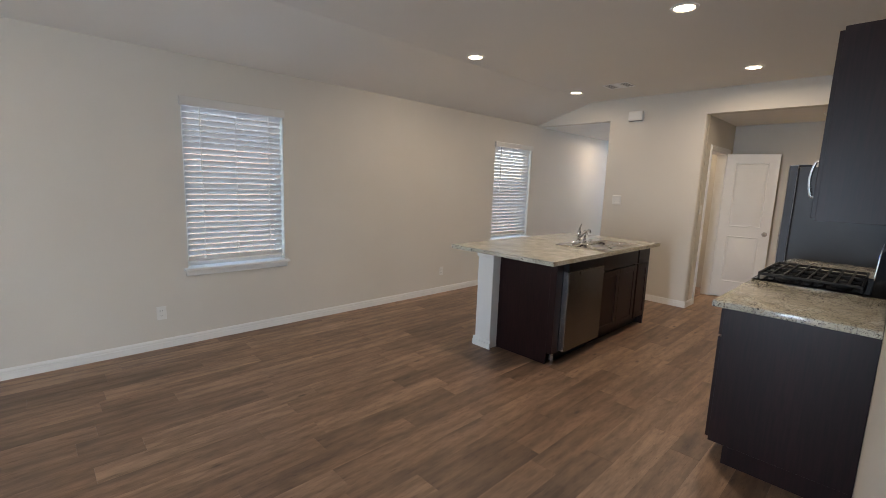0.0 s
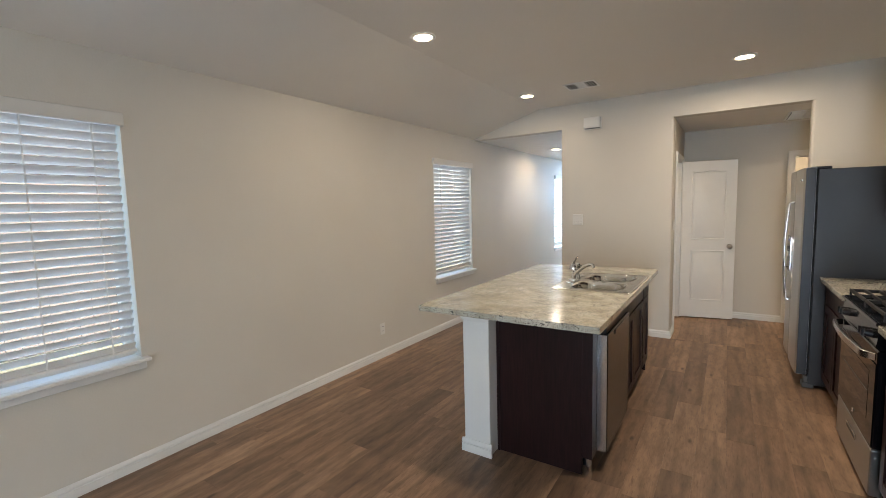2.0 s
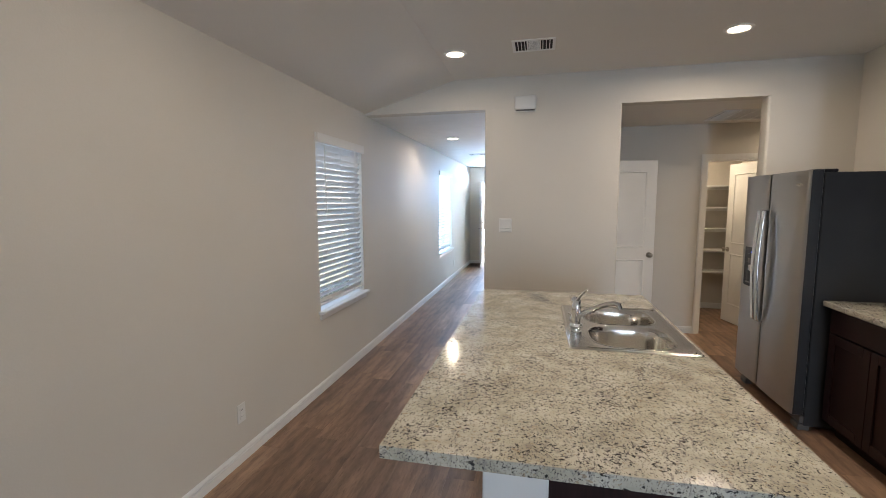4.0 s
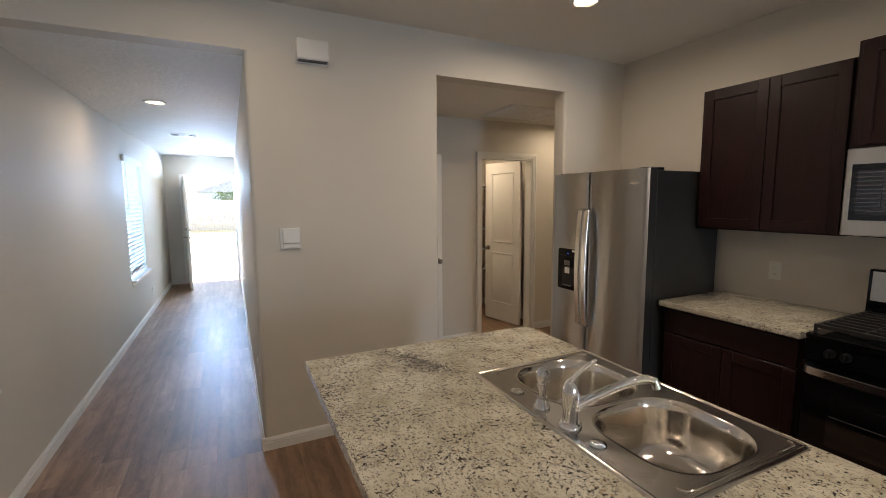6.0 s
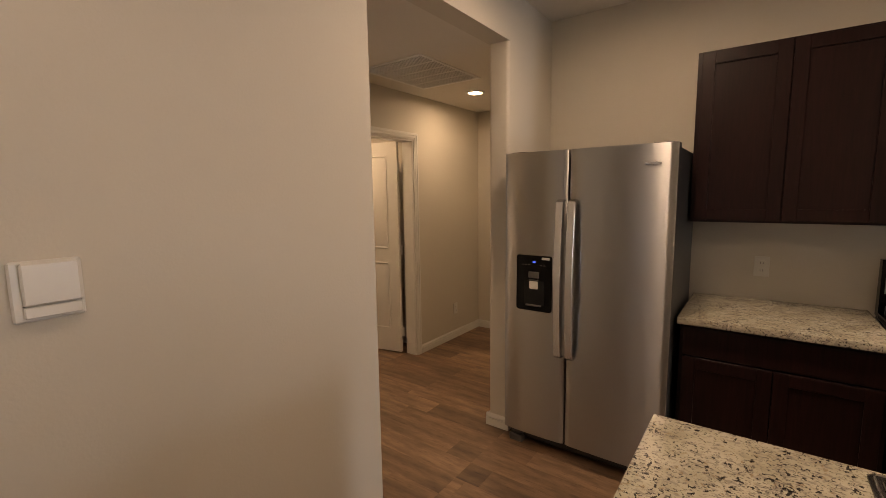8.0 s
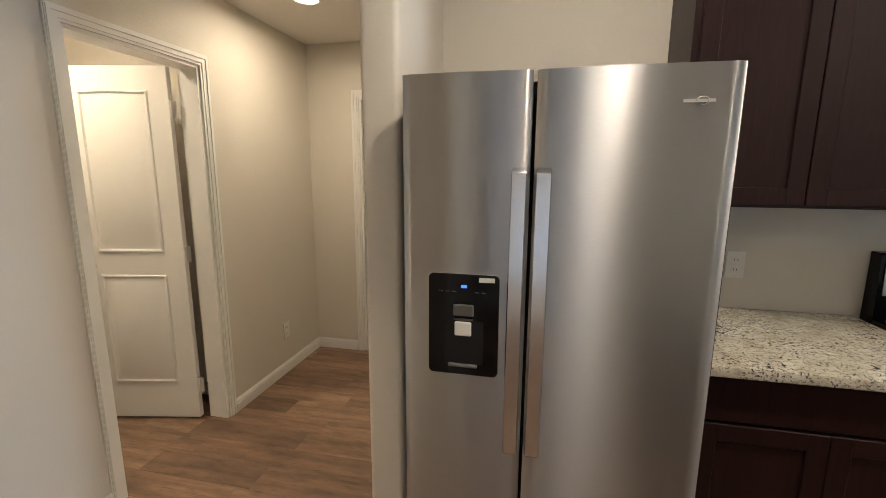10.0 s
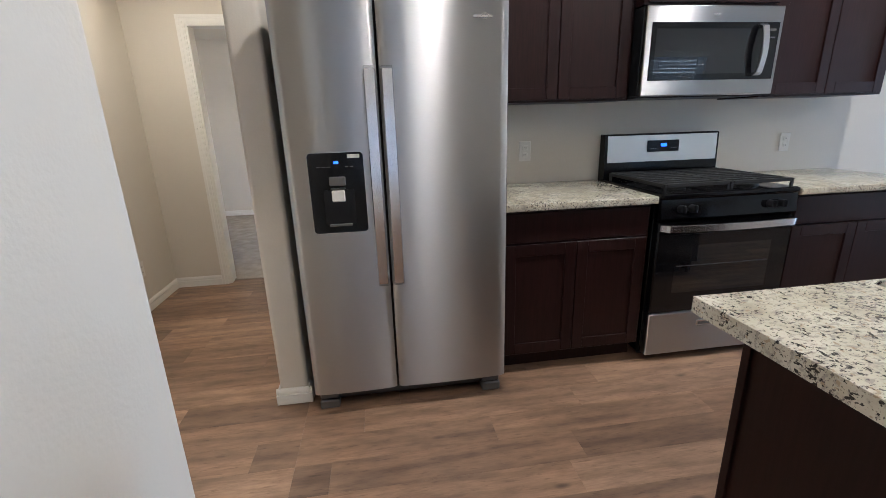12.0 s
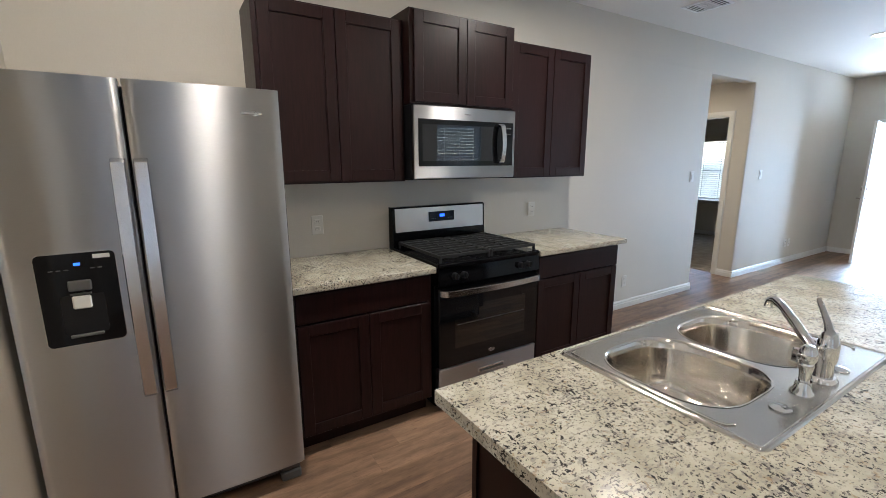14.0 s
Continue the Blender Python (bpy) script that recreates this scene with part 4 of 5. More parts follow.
base_cabinet(4.292, 4.60, 2.45, 1.872, -1, "narrow dark espresso island cabinet with one drawer and one shaker door", doors=1, top=0.884)
endp = thing("island_end_panel", Matrix.Translation((4.61, 2.16, 0)), "dark espresso end panel of the island", "end panel")
part("panel", box(4.602, 4.622, 1.872, 2.45, 0.0, 0.884, 0.001), CABINET, endp)
part("scribe_strip", box(4.6225, 4.629, 1.872, 1.89, 0.0, 0.884), CABINET, endp)
SX0, SX1, SY0, SY1 = 3.445, 4.265, 1.805, 2.352
worktop("island_worktop", 2.545, 4.69, 1.79, 2.895, 0.886, 0.922, "speckled cream and black granite island worktop with an overhang", (SX0 + 0.03, SX1 - 0.03, SY0 + 0.03, SY1 - 0.03))

dw = thing("dishwasher", Matrix.Translation((3.11, 2.1, 0)), "stainless steel dishwasher built into the island", "dishwasher")
part("tub", box(2.845, 3.45, 1.885, 2.44, 0.105, 0.875), PLASTIC_DARK, dw)
dwd = part("door", box(2.843, 3.452, 1.815, 1.884, 0.115, 0.80, 0.004), DISHWASHER_STEEL, dw)
part("control_panel", box(2.843, 3.452, 1.825, 1.884, 0.803, 0.872, 0.003), PLASTIC_DARK, dw)
part("pocket_handle", box(3.01, 3.28, 1.809, 1.8155, 0.765, 0.790, 0.002), DISHWASHER_STEEL, dwd, "pocket handle lip")
part("door_edge", box(2.838, 2.8428, 1.819, 1.880, 0.118, 0.798), ALU, dwd, "bright steel door edge")
part("toe_panel", box(2.843, 3.452, 1.93, 1.95, 0.0, 0.1), PLASTIC_DARK, dw)
part("levelling_foot", cyl((2.80, 1.90, 0.0), (2.80, 1.90, 0.075), 0.012, n=12), ALU, dw, "bright steel levelling foot", True)
part("foot_bracket", box(2.785, 2.812, 1.895, 1.92, 0.03, 0.09, 0.003), ALU, dw, "bright steel bracket")

# ---- sink and tap ----
sink = thing("kitchen_sink", Matrix.Translation((3.855, 2.08, 0.922)), "stainless steel double-bowl drop-in sink set in the island", "sink")


def rounded(x0, x1, y0, y1, r, n=6):
    out = []
    for cx, cy, a0 in ((x1 - r, y1 - r, 0), (x0 + r, y1 - r, 90), (x0 + r, y0 + r, 180), (x1 - r, y0 + r, 270)):
        for k in range(n + 1):
            a = radians(a0 + 90 * k / n)
            out.append((cx + r * math.cos(a), cy + r * math.sin(a)))
    return out


def loft(loops, close=True):
    bm = bmesh.new()
    rings = [[bm.verts.new(p) for p in lp] for lp in loops]
    for a, b in zip(rings, rings[1:]):
        for k in range(len(a)):
            bm.faces.new((a[k], a[(k + 1) % len(a)], b[(k + 1) % len(a)], b[k]))
    if close:
        bm.faces.new(rings[-1])
    return bm


BOWLS = [(SX0 + 0.045, 3.842, SY0 + 0.071, 2.245), (3.868, SX1 - 0.045, SY0 + 0.071, 2.245)]


def bowl_loop(a, inset, z):
    x0, x1, y0, y1 = a
    r = 0.125 - inset * 0.35
    return [(x, y, z) for x, y in rounded(x0 + inset, x1 - inset, y0 + inset, y1 - inset, r)]


TOP = 0.9275


def deck():
    """The flat deck round both bowls: each half joined from an outer rim to a bowl's rim."""
    bm = bmesh.new()
    xm = (BOWLS[0][1] + BOWLS[1][0]) / 2
    for (o0, o1), a in (((SX0 + 0.014, xm), BOWLS[0]), ((xm, SX1 - 0.014), BOWLS[1])):
        inner = bowl_loop(a, 0.0, TOP)
        cx, cy = (a[0] + a[1]) / 2, (a[2] + a[3]) / 2
        y0, y1 = SY0 + 0.014, SY1 - 0.014
        n = len(inner)
        outer = []
        for x, y, z in inner:
            dx, dy = x - cx, y - cy
            s = min(((o1 - cx) / dx) if dx > 1e-6 else ((o0 - cx) / dx) if dx < -1e-6 else 1e9, ((y1 - cy) / dy) if dy > 1e-6 else ((y0 - cy) / dy) if dy < -1e-6 else 1e9)
            outer.append((cx + dx * s, cy + dy * s, TOP))
        vi, vo = [bm.verts.new(p) for p in inner], [bm.verts.new(p) for p in outer]
        for k in range(n):
            j = (k + 1) % n
            bm.faces.new((vi[k], vi[j], vo[j], vo[k]))
            (xa, ya, _), (xb, yb, _) = outer[k], outer[j]
            if abs(xa - xb) > 1e-5 and abs(ya - yb) > 1e-5:
                corner = bm.verts.new((o0 if min(abs(xa - o0), abs(xb - o0)) < 1e-5 else o1, y0 if min(abs(ya - y0), abs(yb - y0)) < 1e-5 else y1, TOP))
                bm.faces.new((vo[k], vo[j], corner))
    bmesh.ops.remove_doubles(bm, verts=bm.verts, dist=1e-5)
    return bm


part("deck", deck(), SINK_DECK, sink)
rim_loops = []
for inset, z in ((0.0, 0.9225), (0.002, 0.926), (0.007, 0.9295), (0.011, 0.929), (0.014, TOP)):
    rim_loops.append([(x, y, z) for x, y in rounded(SX0 + inset, SX1 - inset, SY0 + inset, SY1 - inset, 0.004 if inset > 0.012 else 0.022 - inset)])
part("rim", loft(rim_loops, False), SINK_STEEL, sink, "rolled steel rim", True)
for a in BOWLS:
    lp = [bowl_loop(a, i, z) for i, z in ((-0.004, TOP + 0.0012), (0.0, TOP + 0.0008), (0.004, TOP - 0.004), (0.010, TOP - 0.03), (0.017, 0.815), (0.024, 0.785), (0.038, 0.763), (0.058, 0.75), (0.085, 0.744), (0.12, 0.741))]
    bw = part("bowl", loft(lp), SINK_STEEL, sink, "deep rounded steel bowl", True)
    cx, cy = (a[0] + a[1]) / 2, (a[2] + a[3]) / 2 + 0.05
    part("drain", ring(cx, cy, 0.7425, [(0.055, 0.0), (0.053, 0.003), (0.042, 0.002), (0.036, -0.004), (0.001, -0.006)]), CHROME, bw, "round drain strainer", True)
for ex, inner in ((SX1 - 0.024, -1), (SX0 + 0.024, 1)):
    bead = [(ex + inner * 0.020, SY0 + 0.026), (ex + inner * 0.006, SY0 + 0.030), (ex, SY0 + 0.044), (ex, SY1 - 0.110), (ex + inner * 0.006, SY1 - 0.088), (ex + inner * 0.024, SY1 - 0.080)]
    part("deck_bead", tube([(x, y, TOP + 0.0006) for x, y in bead], 0.0042, 8, flat=0.8), SINK_STEEL, sink, "raised bead pressed in the deck", True)
for hx in (3.70, 4.06):
    part("hole_cover", ring(hx, 2.298, TOP + 0.0004, [(0.023, 0.0), (0.0225, 0.0035), (0.018, 0.006), (0.010, 0.0072), (0.0005, 0.0075)]), CHROME, sink, "round hole cover", True)

tap = thing("kitchen_faucet", Matrix.Translation((3.81, 2.295, TOP)), "chrome single-lever kitchen faucet with a long angled spout", "faucet")
part("escutcheon", ring(3.81, 2.295, TOP, [(0.034, 0.0), (0.033, 0.008), (0.027, 0.014), (0.001, 0.014)]), CHROME, tap, smooth=True)
part("body", ring(3.81, 2.295, TOP, [(0.022, 0.012), (0.021, 0.05), (0.0245, 0.058), (0.0245, 0.098), (0.022, 0.112), (0.017, 0.128), (0.008, 0.138), (0.001, 0.140)]), CHROME, tap, smooth=True)
part("spout", tube([(3.806, 2.285, TOP + 0.05), (3.79, 2.255, TOP + 0.075), (3.75, 2.20, TOP + 0.115), (3.715, 2.155, TOP + 0.142), (3.695, 2.128, TOP + 0.150), (3.685, 2.112, TOP + 0.146), (3.68, 2.106, TOP + 0.125)],
                  [0.015, 0.014, 0.013, 0.0125, 0.0125, 0.0125, 0.0125], 16), CHROME, tap, smooth=True)
part("lever", tube([(3.81, 2.295, TOP + 0.128), (3.80, 2.285, TOP + 0.15), (3.785, 2.268, TOP + 0.176), (3.77, 2.252, TOP + 0.196), (3.764, 2.247, TOP + 0.202)], [0.013, 0.010, 0.0085, 0.008, 0.005], 14, flat=0.7), CHROME, tap, smooth=True)
spray = thing("side_sprayer", Matrix.Translation((3.935, 2.295, TOP)), "chrome pull-out side sprayer standing in the sink deck", "sprayer")
part("holder", ring(3.935, 2.295, TOP, [(0.026, 0.0), (0.025, 0.008), (0.019, 0.014), (0.016, 0.035), (0.001, 0.035)]), CHROME, spray, smooth=True)
part("handle", ring(3.935, 2.295, TOP, [(0.011, 0.03), (0.0125, 0.055), (0.016, 0.075), (0.014, 0.082), (0.019, 0.092), (0.019, 0.112), (0.012, 0.124), (0.001, 0.126)]), CHROME, spray, smooth=True)
part("trigger", box(3.930, 3.940, 2.262, 2.278, TOP + 0.075, TOP + 0.112, 0.003), CHROME, spray, smooth=True)

# ---- fridge ----
FX0, FX1, FXS = 4.803, 5.692, 5.314
fridge = thing("refrigerator", Matrix.Translation(((FX0 + FX1) / 2, 0.4, 0)), "stainless steel side-by-side refrigerator with ice and water dispenser", "refrigerator")
part("body", box(FX0 + 0.006, FX1 - 0.006, 0.06, 0.70, 0.03, 1.75, 0.004), FRIDGE_SIDE, fridge, "grey textured steel cabinet")
part("top_hinge", box(FX0 + 0.02, FX0 + 0.12, 0.62, 0.745, 1.7505, 1.772, 0.005), PLASTIC_DARK, fridge, "dark hinge cover")
part("top_hinge", box(FX1 - 0.12, FX1 - 0.02, 0.62, 0.745, 1.7505, 1.772, 0.005), PLASTIC_DARK, fridge, "dark hinge cover")


def bowed_door(x0, x1, z0, z1, yb, yf, bow):
    """A door whose front swells a little and rounds off at its edges."""
    n = 28
    prof = [(x0, yb)]
    for k in range(n + 1):
        f = k / n
        e = min(f, 1 - f)
        edge = 0.007 * (1 - math.sqrt(max(0, 1 - max(0, 1 - e / 0.03) ** 2)))
        prof.append((x0 + (x1 - x0) * f, yf - bow * (2 * f - 1) ** 2 - edge))
    prof.append((x1, yb))
    return prism(prof, "z", z0, z1)


d_l = part("freezer_door", bowed_door(FXS + 0.0055, FX1, 0.112, 1.765, 0.712, 0.790, 0.007), STEEL, fridge, smooth=True)
d_r = part("fridge_door", bowed_door(FX0, FXS - 0.0055, 0.112, 1.765, 0.712, 0.790, 0.007), STEEL, fridge, smooth=True)
part("door_edge", box(FX0 - 0.0016, FX0 - 0.0004, 0.714, 0.776, 0.114, 1.763), FRIDGE_SIDE, d_r, "dark grey door edge")
part("door_gasket", box(FX0 + 0.012, FX1 - 0.012, 0.7005, 0.7115, 0.118, 1.745), DARK_GAP, fridge, "dark gasket")
for hx, dd in ((FXS + 0.033, d_l), (FXS - 0.033, d_r)):
    pts = [(hx, 0.79, 0.634), (hx, 0.812, 0.637)] + [(hx, 0.822 + 0.024 * math.sin(math.pi * k / 10), 0.645 + 0.842 * k / 10) for k in range(11)] + [(hx, 0.812, 1.494), (hx, 0.79, 1.497)]
    part("handle", bar(pts, (1, 0, 0), 0.0215, 0.008), ALU, dd, "bright bowed bar handle", True)
DX0, DX1, DZ0, DZ1 = 5.394, 5.609, 0.870, 1.190
DY = 0.7915
disp = part("dispenser", prism(rounded(DX0, DX1, DZ0, DZ1, 0.016), "y", 0.76, DY + 0.004), BLACK, d_l, "glossy black ice and water dispenser")
part("dispenser_frame", prism(rounded(DX0 - 0.002, DX1 + 0.002, DZ0 - 0.003, DZ1 + 0.002, 0.018), "y", 0.758, DY + 0.002), ALU, d_l, "thin bright frame")
part("dispenser_well", prism(rounded(DX0 + 0.045, DX1 - 0.05, DZ0 + 0.035, DZ0 + 0.175, 0.01), "y", DY + 0.0042, DY + 0.0048), PLASTIC_DARK, d_l, "dark dispenser well")
part("ice_chute", box(5.468, 5.532, DY + 0.005, DY + 0.016, 1.062, 1.098, 0.004), GREY_PLASTIC, d_l, "grey ice chute")
part("paddle", box(5.475, 5.527, DY + 0.005, DY + 0.013, 0.998, 1.044, 0.004), PLASTIC, d_l, "pale dispenser paddle")
part("paddle_bar", box(5.472, 5.530, DY + 0.005, DY + 0.011, 1.047, 1.053, 0.001), GREY_PLASTIC, d_l, "grey bar")
part("drip_tray", box(5.455, 5.545, DY + 0.005, DY + 0.02, 0.900, 0.908, 0.002), GREY_PLASTIC, d_l, "dark drip tray lip")
part("control_display", box(5.491, 5.509, DY + 0.0045, DY + 0.0055, 1.148, 1.157), DISPLAY, d_l, "lit blue display")
part("sticker", box(5.408, 5.455, DY + 0.0045, DY + 0.005, 1.168, 1.182), PLASTIC, d_l, "small white sticker")
for kx in (5.44, 5.46, 5.53, 5.55, 5.57):
    part("button_mark", box(kx - 0.006, kx + 0.006, DY + 0.0045, DY + 0.005, 1.134, 1.137), GREY_PLASTIC, d_l, "faint button mark")
badge = part("badge", box(4.87, 4.945, 0.7885, 0.7925, 1.667, 1.677, 0.001), ALU, d_r, "small bright oval badge")
part("badge_ring", tube([(4.90 + 0.014 * math.cos(a), 0.793, 1.672 + 0.010 * math.sin(a)) for a in [k * math.pi / 8 for k in range(15)]], 0.0018, 6), ALU, d_r, "small bright oval badge", True)
part("base_grille", box(FX0 + 0.08, FX1 - 0.08, 0.64, 0.66, 0.035, 0.105, 0.004), PLASTIC_DARK, fridge, "dark base grille")
part("grille_bar", box(FX0 + 0.09, FX1 - 0.09, 0.661, 0.669, 0.075, 0.1, 0.002), GREY_PLASTIC, fridge)
for fx in (FX0 + 0.008, FX1 - 0.098):
    ft = part("leg_cover", box(fx, fx + 0.09, 0.66, 0.735, 0.0, 0.045, 0.006), GREY_PLASTIC, fridge, "grey levelling leg cover")
    part("leg_bracket", box(fx + 0.004, fx + 0.086, 0.665, 0.725, 0.048, 0.1, 0.004), GREY_PLASTIC, ft)
    part("roller", cyl((fx + 0.02, 0.68, 0.03), (fx + 0.07, 0.68, 0.03), 0.028, n=14), PLASTIC_DARK, ft, "dark roller", True)

# ---- range ----
RX0, RX1 = 3.222, 3.984
rng_ = thing("gas_range", Matrix.Translation((3.603, 0.35, 0)), "freestanding gas range in stainless steel and black with cast iron grates", "range")
part("side_body", box(RX0 + 0.003, RX1 - 0.003, 0.03, 0.60, 0.03, 0.895, 0.003), BLACK, rng_, "black side body")
ct = part("cooktop", box(RX0, RX1, 0.075, 0.655, 0.896, 0.925, 0.008, seg=2), BLACK, rng_, "black enamel cooktop")
part("steel_lip", box(RX0 + 0.004, RX1 - 0.004, 0.655, 0.664, 0.905, 0.922, 0.003), BLACK, ct, "black front lip")
cp = part("control_panel", prism([(0.601, 0.79), (0.650, 0.79), (0.662, 0.80), (0.650, 0.894), (0.601, 0.894)], "x", RX0 + 0.002, RX1 - 0.002), BLACK, rng_, "sloped black control panel")
for kx in (3.325, 3.385, 3.82, 3.88):
    kb = part("knob", cyl((kx, 0.655, 0.846), (kx, 0.688, 0.850), 0.021, 0.018, n=20, bevel=0.002), PLASTIC_DARK, cp, "black burner knob", True)
    part("knob_grip", box(kx - 0.004, kx + 0.004, 0.686, 0.698, 0.832, 0.868, 0.002), PLASTIC_DARK, kb)
od = part("oven_door", box(RX0 + 0.003, RX1 - 0.003, 0.605, 0.652, 0.29, 0.783, 0.006), BLACK, rng_, "black glass oven door")
part("door_glass", box(RX0 + 0.006, RX1 - 0.006, 0.6525, 0.656, 0.293, 0.715, 0.001), DARK_GLASS, od, "dark oven glass")
part("inner_window", box(RX0 + 0.11, RX1 - 0.11, 0.6562, 0.6572, 0.40, 0.655), MW_GLASS, od, "tinted oven window")
part("oven_rack", box(RX0 + 0.12, RX1 - 0.12, 0.6574, 0.6582, 0.545, 0.549), GREY_PLASTIC, od, "rack seen through the glass")
hp = [(RX0 + 0.012, 0.657, 0.755), (RX0 + 0.03, 0.69, 0.757)] + [(RX0 + 0.05 + 0.662 * k / 10, 0.700 + 0.016 * math.sin(math.pi * k / 10), 0.757) for k in range(11)] + [(RX1 - 0.03, 0.69, 0.757), (RX1 - 0.012, 0.657, 0.755)]
part("handle", bar(hp, (0, 0, 1), 0.019, 0.008), ALU, od, "bowed steel bar handle", True)
part("oval_badge", tube([(3.60 + 0.022 * math.cos(a), 0.657, 0.335 + 0.010 * math.sin(a)) for a in [k * math.pi / 8 for k in range(15)]], 0.002, 6), ALU, od, "small bright oval badge", True)
part("badge_bar", box(3.575, 3.625, 0.6562, 0.6575, 0.331, 0.339), ALU, od, "small bright oval badge")
dr_ = part("storage_drawer", box(RX0 + 0.003, RX1 - 0.003, 0.605, 0.655, 0.045, 0.284, 0.005), STEEL, rng_, "stainless storage drawer")
part("drawer_pull", box(3.50, 3.70, 0.6555, 0.660, 0.20, 0.232, 0.002), ALU, dr_, "recessed pull frame")
# no hollow here: a raised grey bar stands in for the slot's shade
part("pull_slot_shade", box(3.508, 3.692, 0.6602, 0.661, 0.206, 0.222), GREY_PLASTIC, dr_, "grey bar for the shade in the pull slot")
for fx in (RX0 + 0.03, RX1 - 0.06):
    for fy in (0.10, 0.54):
        part("foot", cyl((fx + 0.015, fy, 0), (fx + 0.015, fy, 0.04), 0.016, n=12), PLASTIC_DARK, rng_, "", True)
bgd = part("backguard", prism([(0.005, 0.90), (0.072, 0.90), (0.072, 0.97), (0.062, 1.18), (0.05, 1.188), (0.005, 1.188)], "x", RX0 + 0.004, RX1 - 0.004), BLACK, rng_, "black backguard")
face = prism([(0.0735, 1.022), (0.0765, 1.022), (0.0672, 1.178), (0.0642, 1.178)], "x", RX0 + 0.02, RX1 - 0.02)
part("steel_face", face, PLAIN_STEEL, bgd, "brushed steel panel")
part("clock_panel", prism([(0.0752, 1.078), (0.0762, 1.078), (0.0722, 1.146), (0.0712, 1.146)], "x", 3.50, 3.71), BLACK, bgd, "black clock panel")
part("clock_digits", prism([(0.0755, 1.108), (0.0763, 1.108), (0.0751, 1.128), (0.0743, 1.128)], "x", 3.582, 3.622), DISPLAY, bgd, "lit blue clock digits")
for kx in (3.52, 3.535, 3.55, 3.655, 3.67, 3.685):
    part("clock_button", prism([(0.0756, 1.096), (0.0764, 1.096), (0.0762, 1.100), (0.0754, 1.100)], "x", kx - 0.004, kx + 0.004), GREY_PLASTIC, bgd)
for bx_, by_, br in ((3.39, 0.22, 0.036), (3.39, 0.50, 0.045), (3.816, 0.22, 0.036), (3.816, 0.50, 0.045), (3.603, 0.36, 0.04)):
    bn = part("burner", ring(bx_, by_, 0.925, [(br + 0.012, 0.0), (br + 0.01, 0.008), (br, 0.010), (br, 0.016), (br - 0.006, 0.019), (0.001, 0.019)], 20), IRON, ct, "burner head", True)
    part("burner_cap", ring(bx_, by_, 0.944, [(br - 0.006, 0.0), (br - 0.007, 0.006), (br - 0.012, 0.008), (0.001, 0.008)], 20), IRON, bn, "black burner cap", True)


def grate(x0, x1):
    """Cast frame with bars along the range's width, a cross bar and four feet."""
    z = 0.962
    bm = box(x0, x0 + 0.014, 0.11, 0.635, z - 0.012, z + 0.006, 0.002)
    box(x1 - 0.014, x1, 0.11, 0.635, z - 0.012, z + 0.006, 0.002, bm)
    for k in range(9):
        y = 0.11 + 0.0642 * k
        box(x0 + 0.013, x1 - 0.013, y, y + 0.012, z - 0.010, z + 0.008, 0.002, bm)
    xm = (x0 + x1) / 2
    box(xm - 0.006, xm + 0.006, 0.121, 0.625, z - 0.014, z + 0.003, 0.002, bm)
    for x in (x0 + 0.001, x1 - 0.013):
        for y in (0.112, 0.623):
            box(x, x + 0.012, y, y + 0.011, 0.926, z - 0.011, 0.0, bm)
    return bm


part("grate", grate(RX0 + 0.02, 3.600), IRON, rng_, "black cast iron grate")
part("grate", grate(3.606, RX1 - 0.02), IRON, rng_, "black cast iron grate")

# ---- microwave ----
MX0, MX1, MZ0, MZ1 = 3.236, 3.994, 1.385, 1.808
mw = thing("microwave", Matrix.Translation((3.615, 0.2, MZ0)), "over-the-range stainless steel microwave with a dark window", "microwave")
part("case", box(MX0, MX1, 0.001, 0.372, MZ0 + 0.004, MZ1, 0.003), PLASTIC_DARK, mw, "black case")
part("vent_strip", box(MX0 + 0.002, MX1 - 0.002, 0.02, 0.36, MZ0 - 0.006, MZ0 + 0.0035), PLASTIC_DARK, mw)
mf = part("door", box(MX0 + 0.001, MX1 - 0.001, 0.373, 0.402, MZ0, MZ1 - 0.002, 0.005), STEEL, mw, "stainless door frame")
part("window", box(MX0 + 0.022, MX1 - 0.03, 0.4022, 0.4045, MZ0 + 0.075, MZ1 - 0.078, 0.001), DARK_GLASS, mf, "black glass front")
part("inner_window", box(MX0 + 0.185, MX1 - 0.055, 0.4046, 0.4052, MZ0 + 0.105, MZ1 - 0.108), MW_GLASS, mf, "tinted viewing window")
part("key_mark", box(MX0 + 0.04, MX0 + 0.085, 0.4046, 0.4052, 1.69, 1.70), GREY_PLASTIC, mf, "grey key marks")
part("key_mark", box(MX0 + 0.04, MX0 + 0.085, 0.4046, 0.4052, 1.655, 1.662), GREY_PLASTIC, mf, "grey key marks")
part("badge", box(3.60, 3.64, 0.4025, 0.4035, 1.762, 1.770), ALU, mf, "small bright badge")
hp = [(MX0 + 0.135, 0.404, 1.482), (MX0 + 0.135, 0.43, 1.485)] + [(MX0 + 0.135, 0.438 + 0.016 * math.sin(math.pi * k / 8), 1.49 + 0.215 * k / 8) for k in range(9)] + [(MX0 + 0.135, 0.43, 1.71), (MX0 + 0.135, 0.404, 1.713)]
part("handle", bar(hp, (1, 0, 0), 0.017, 0.008), ALU, mf, "bowed vertical handle", True)

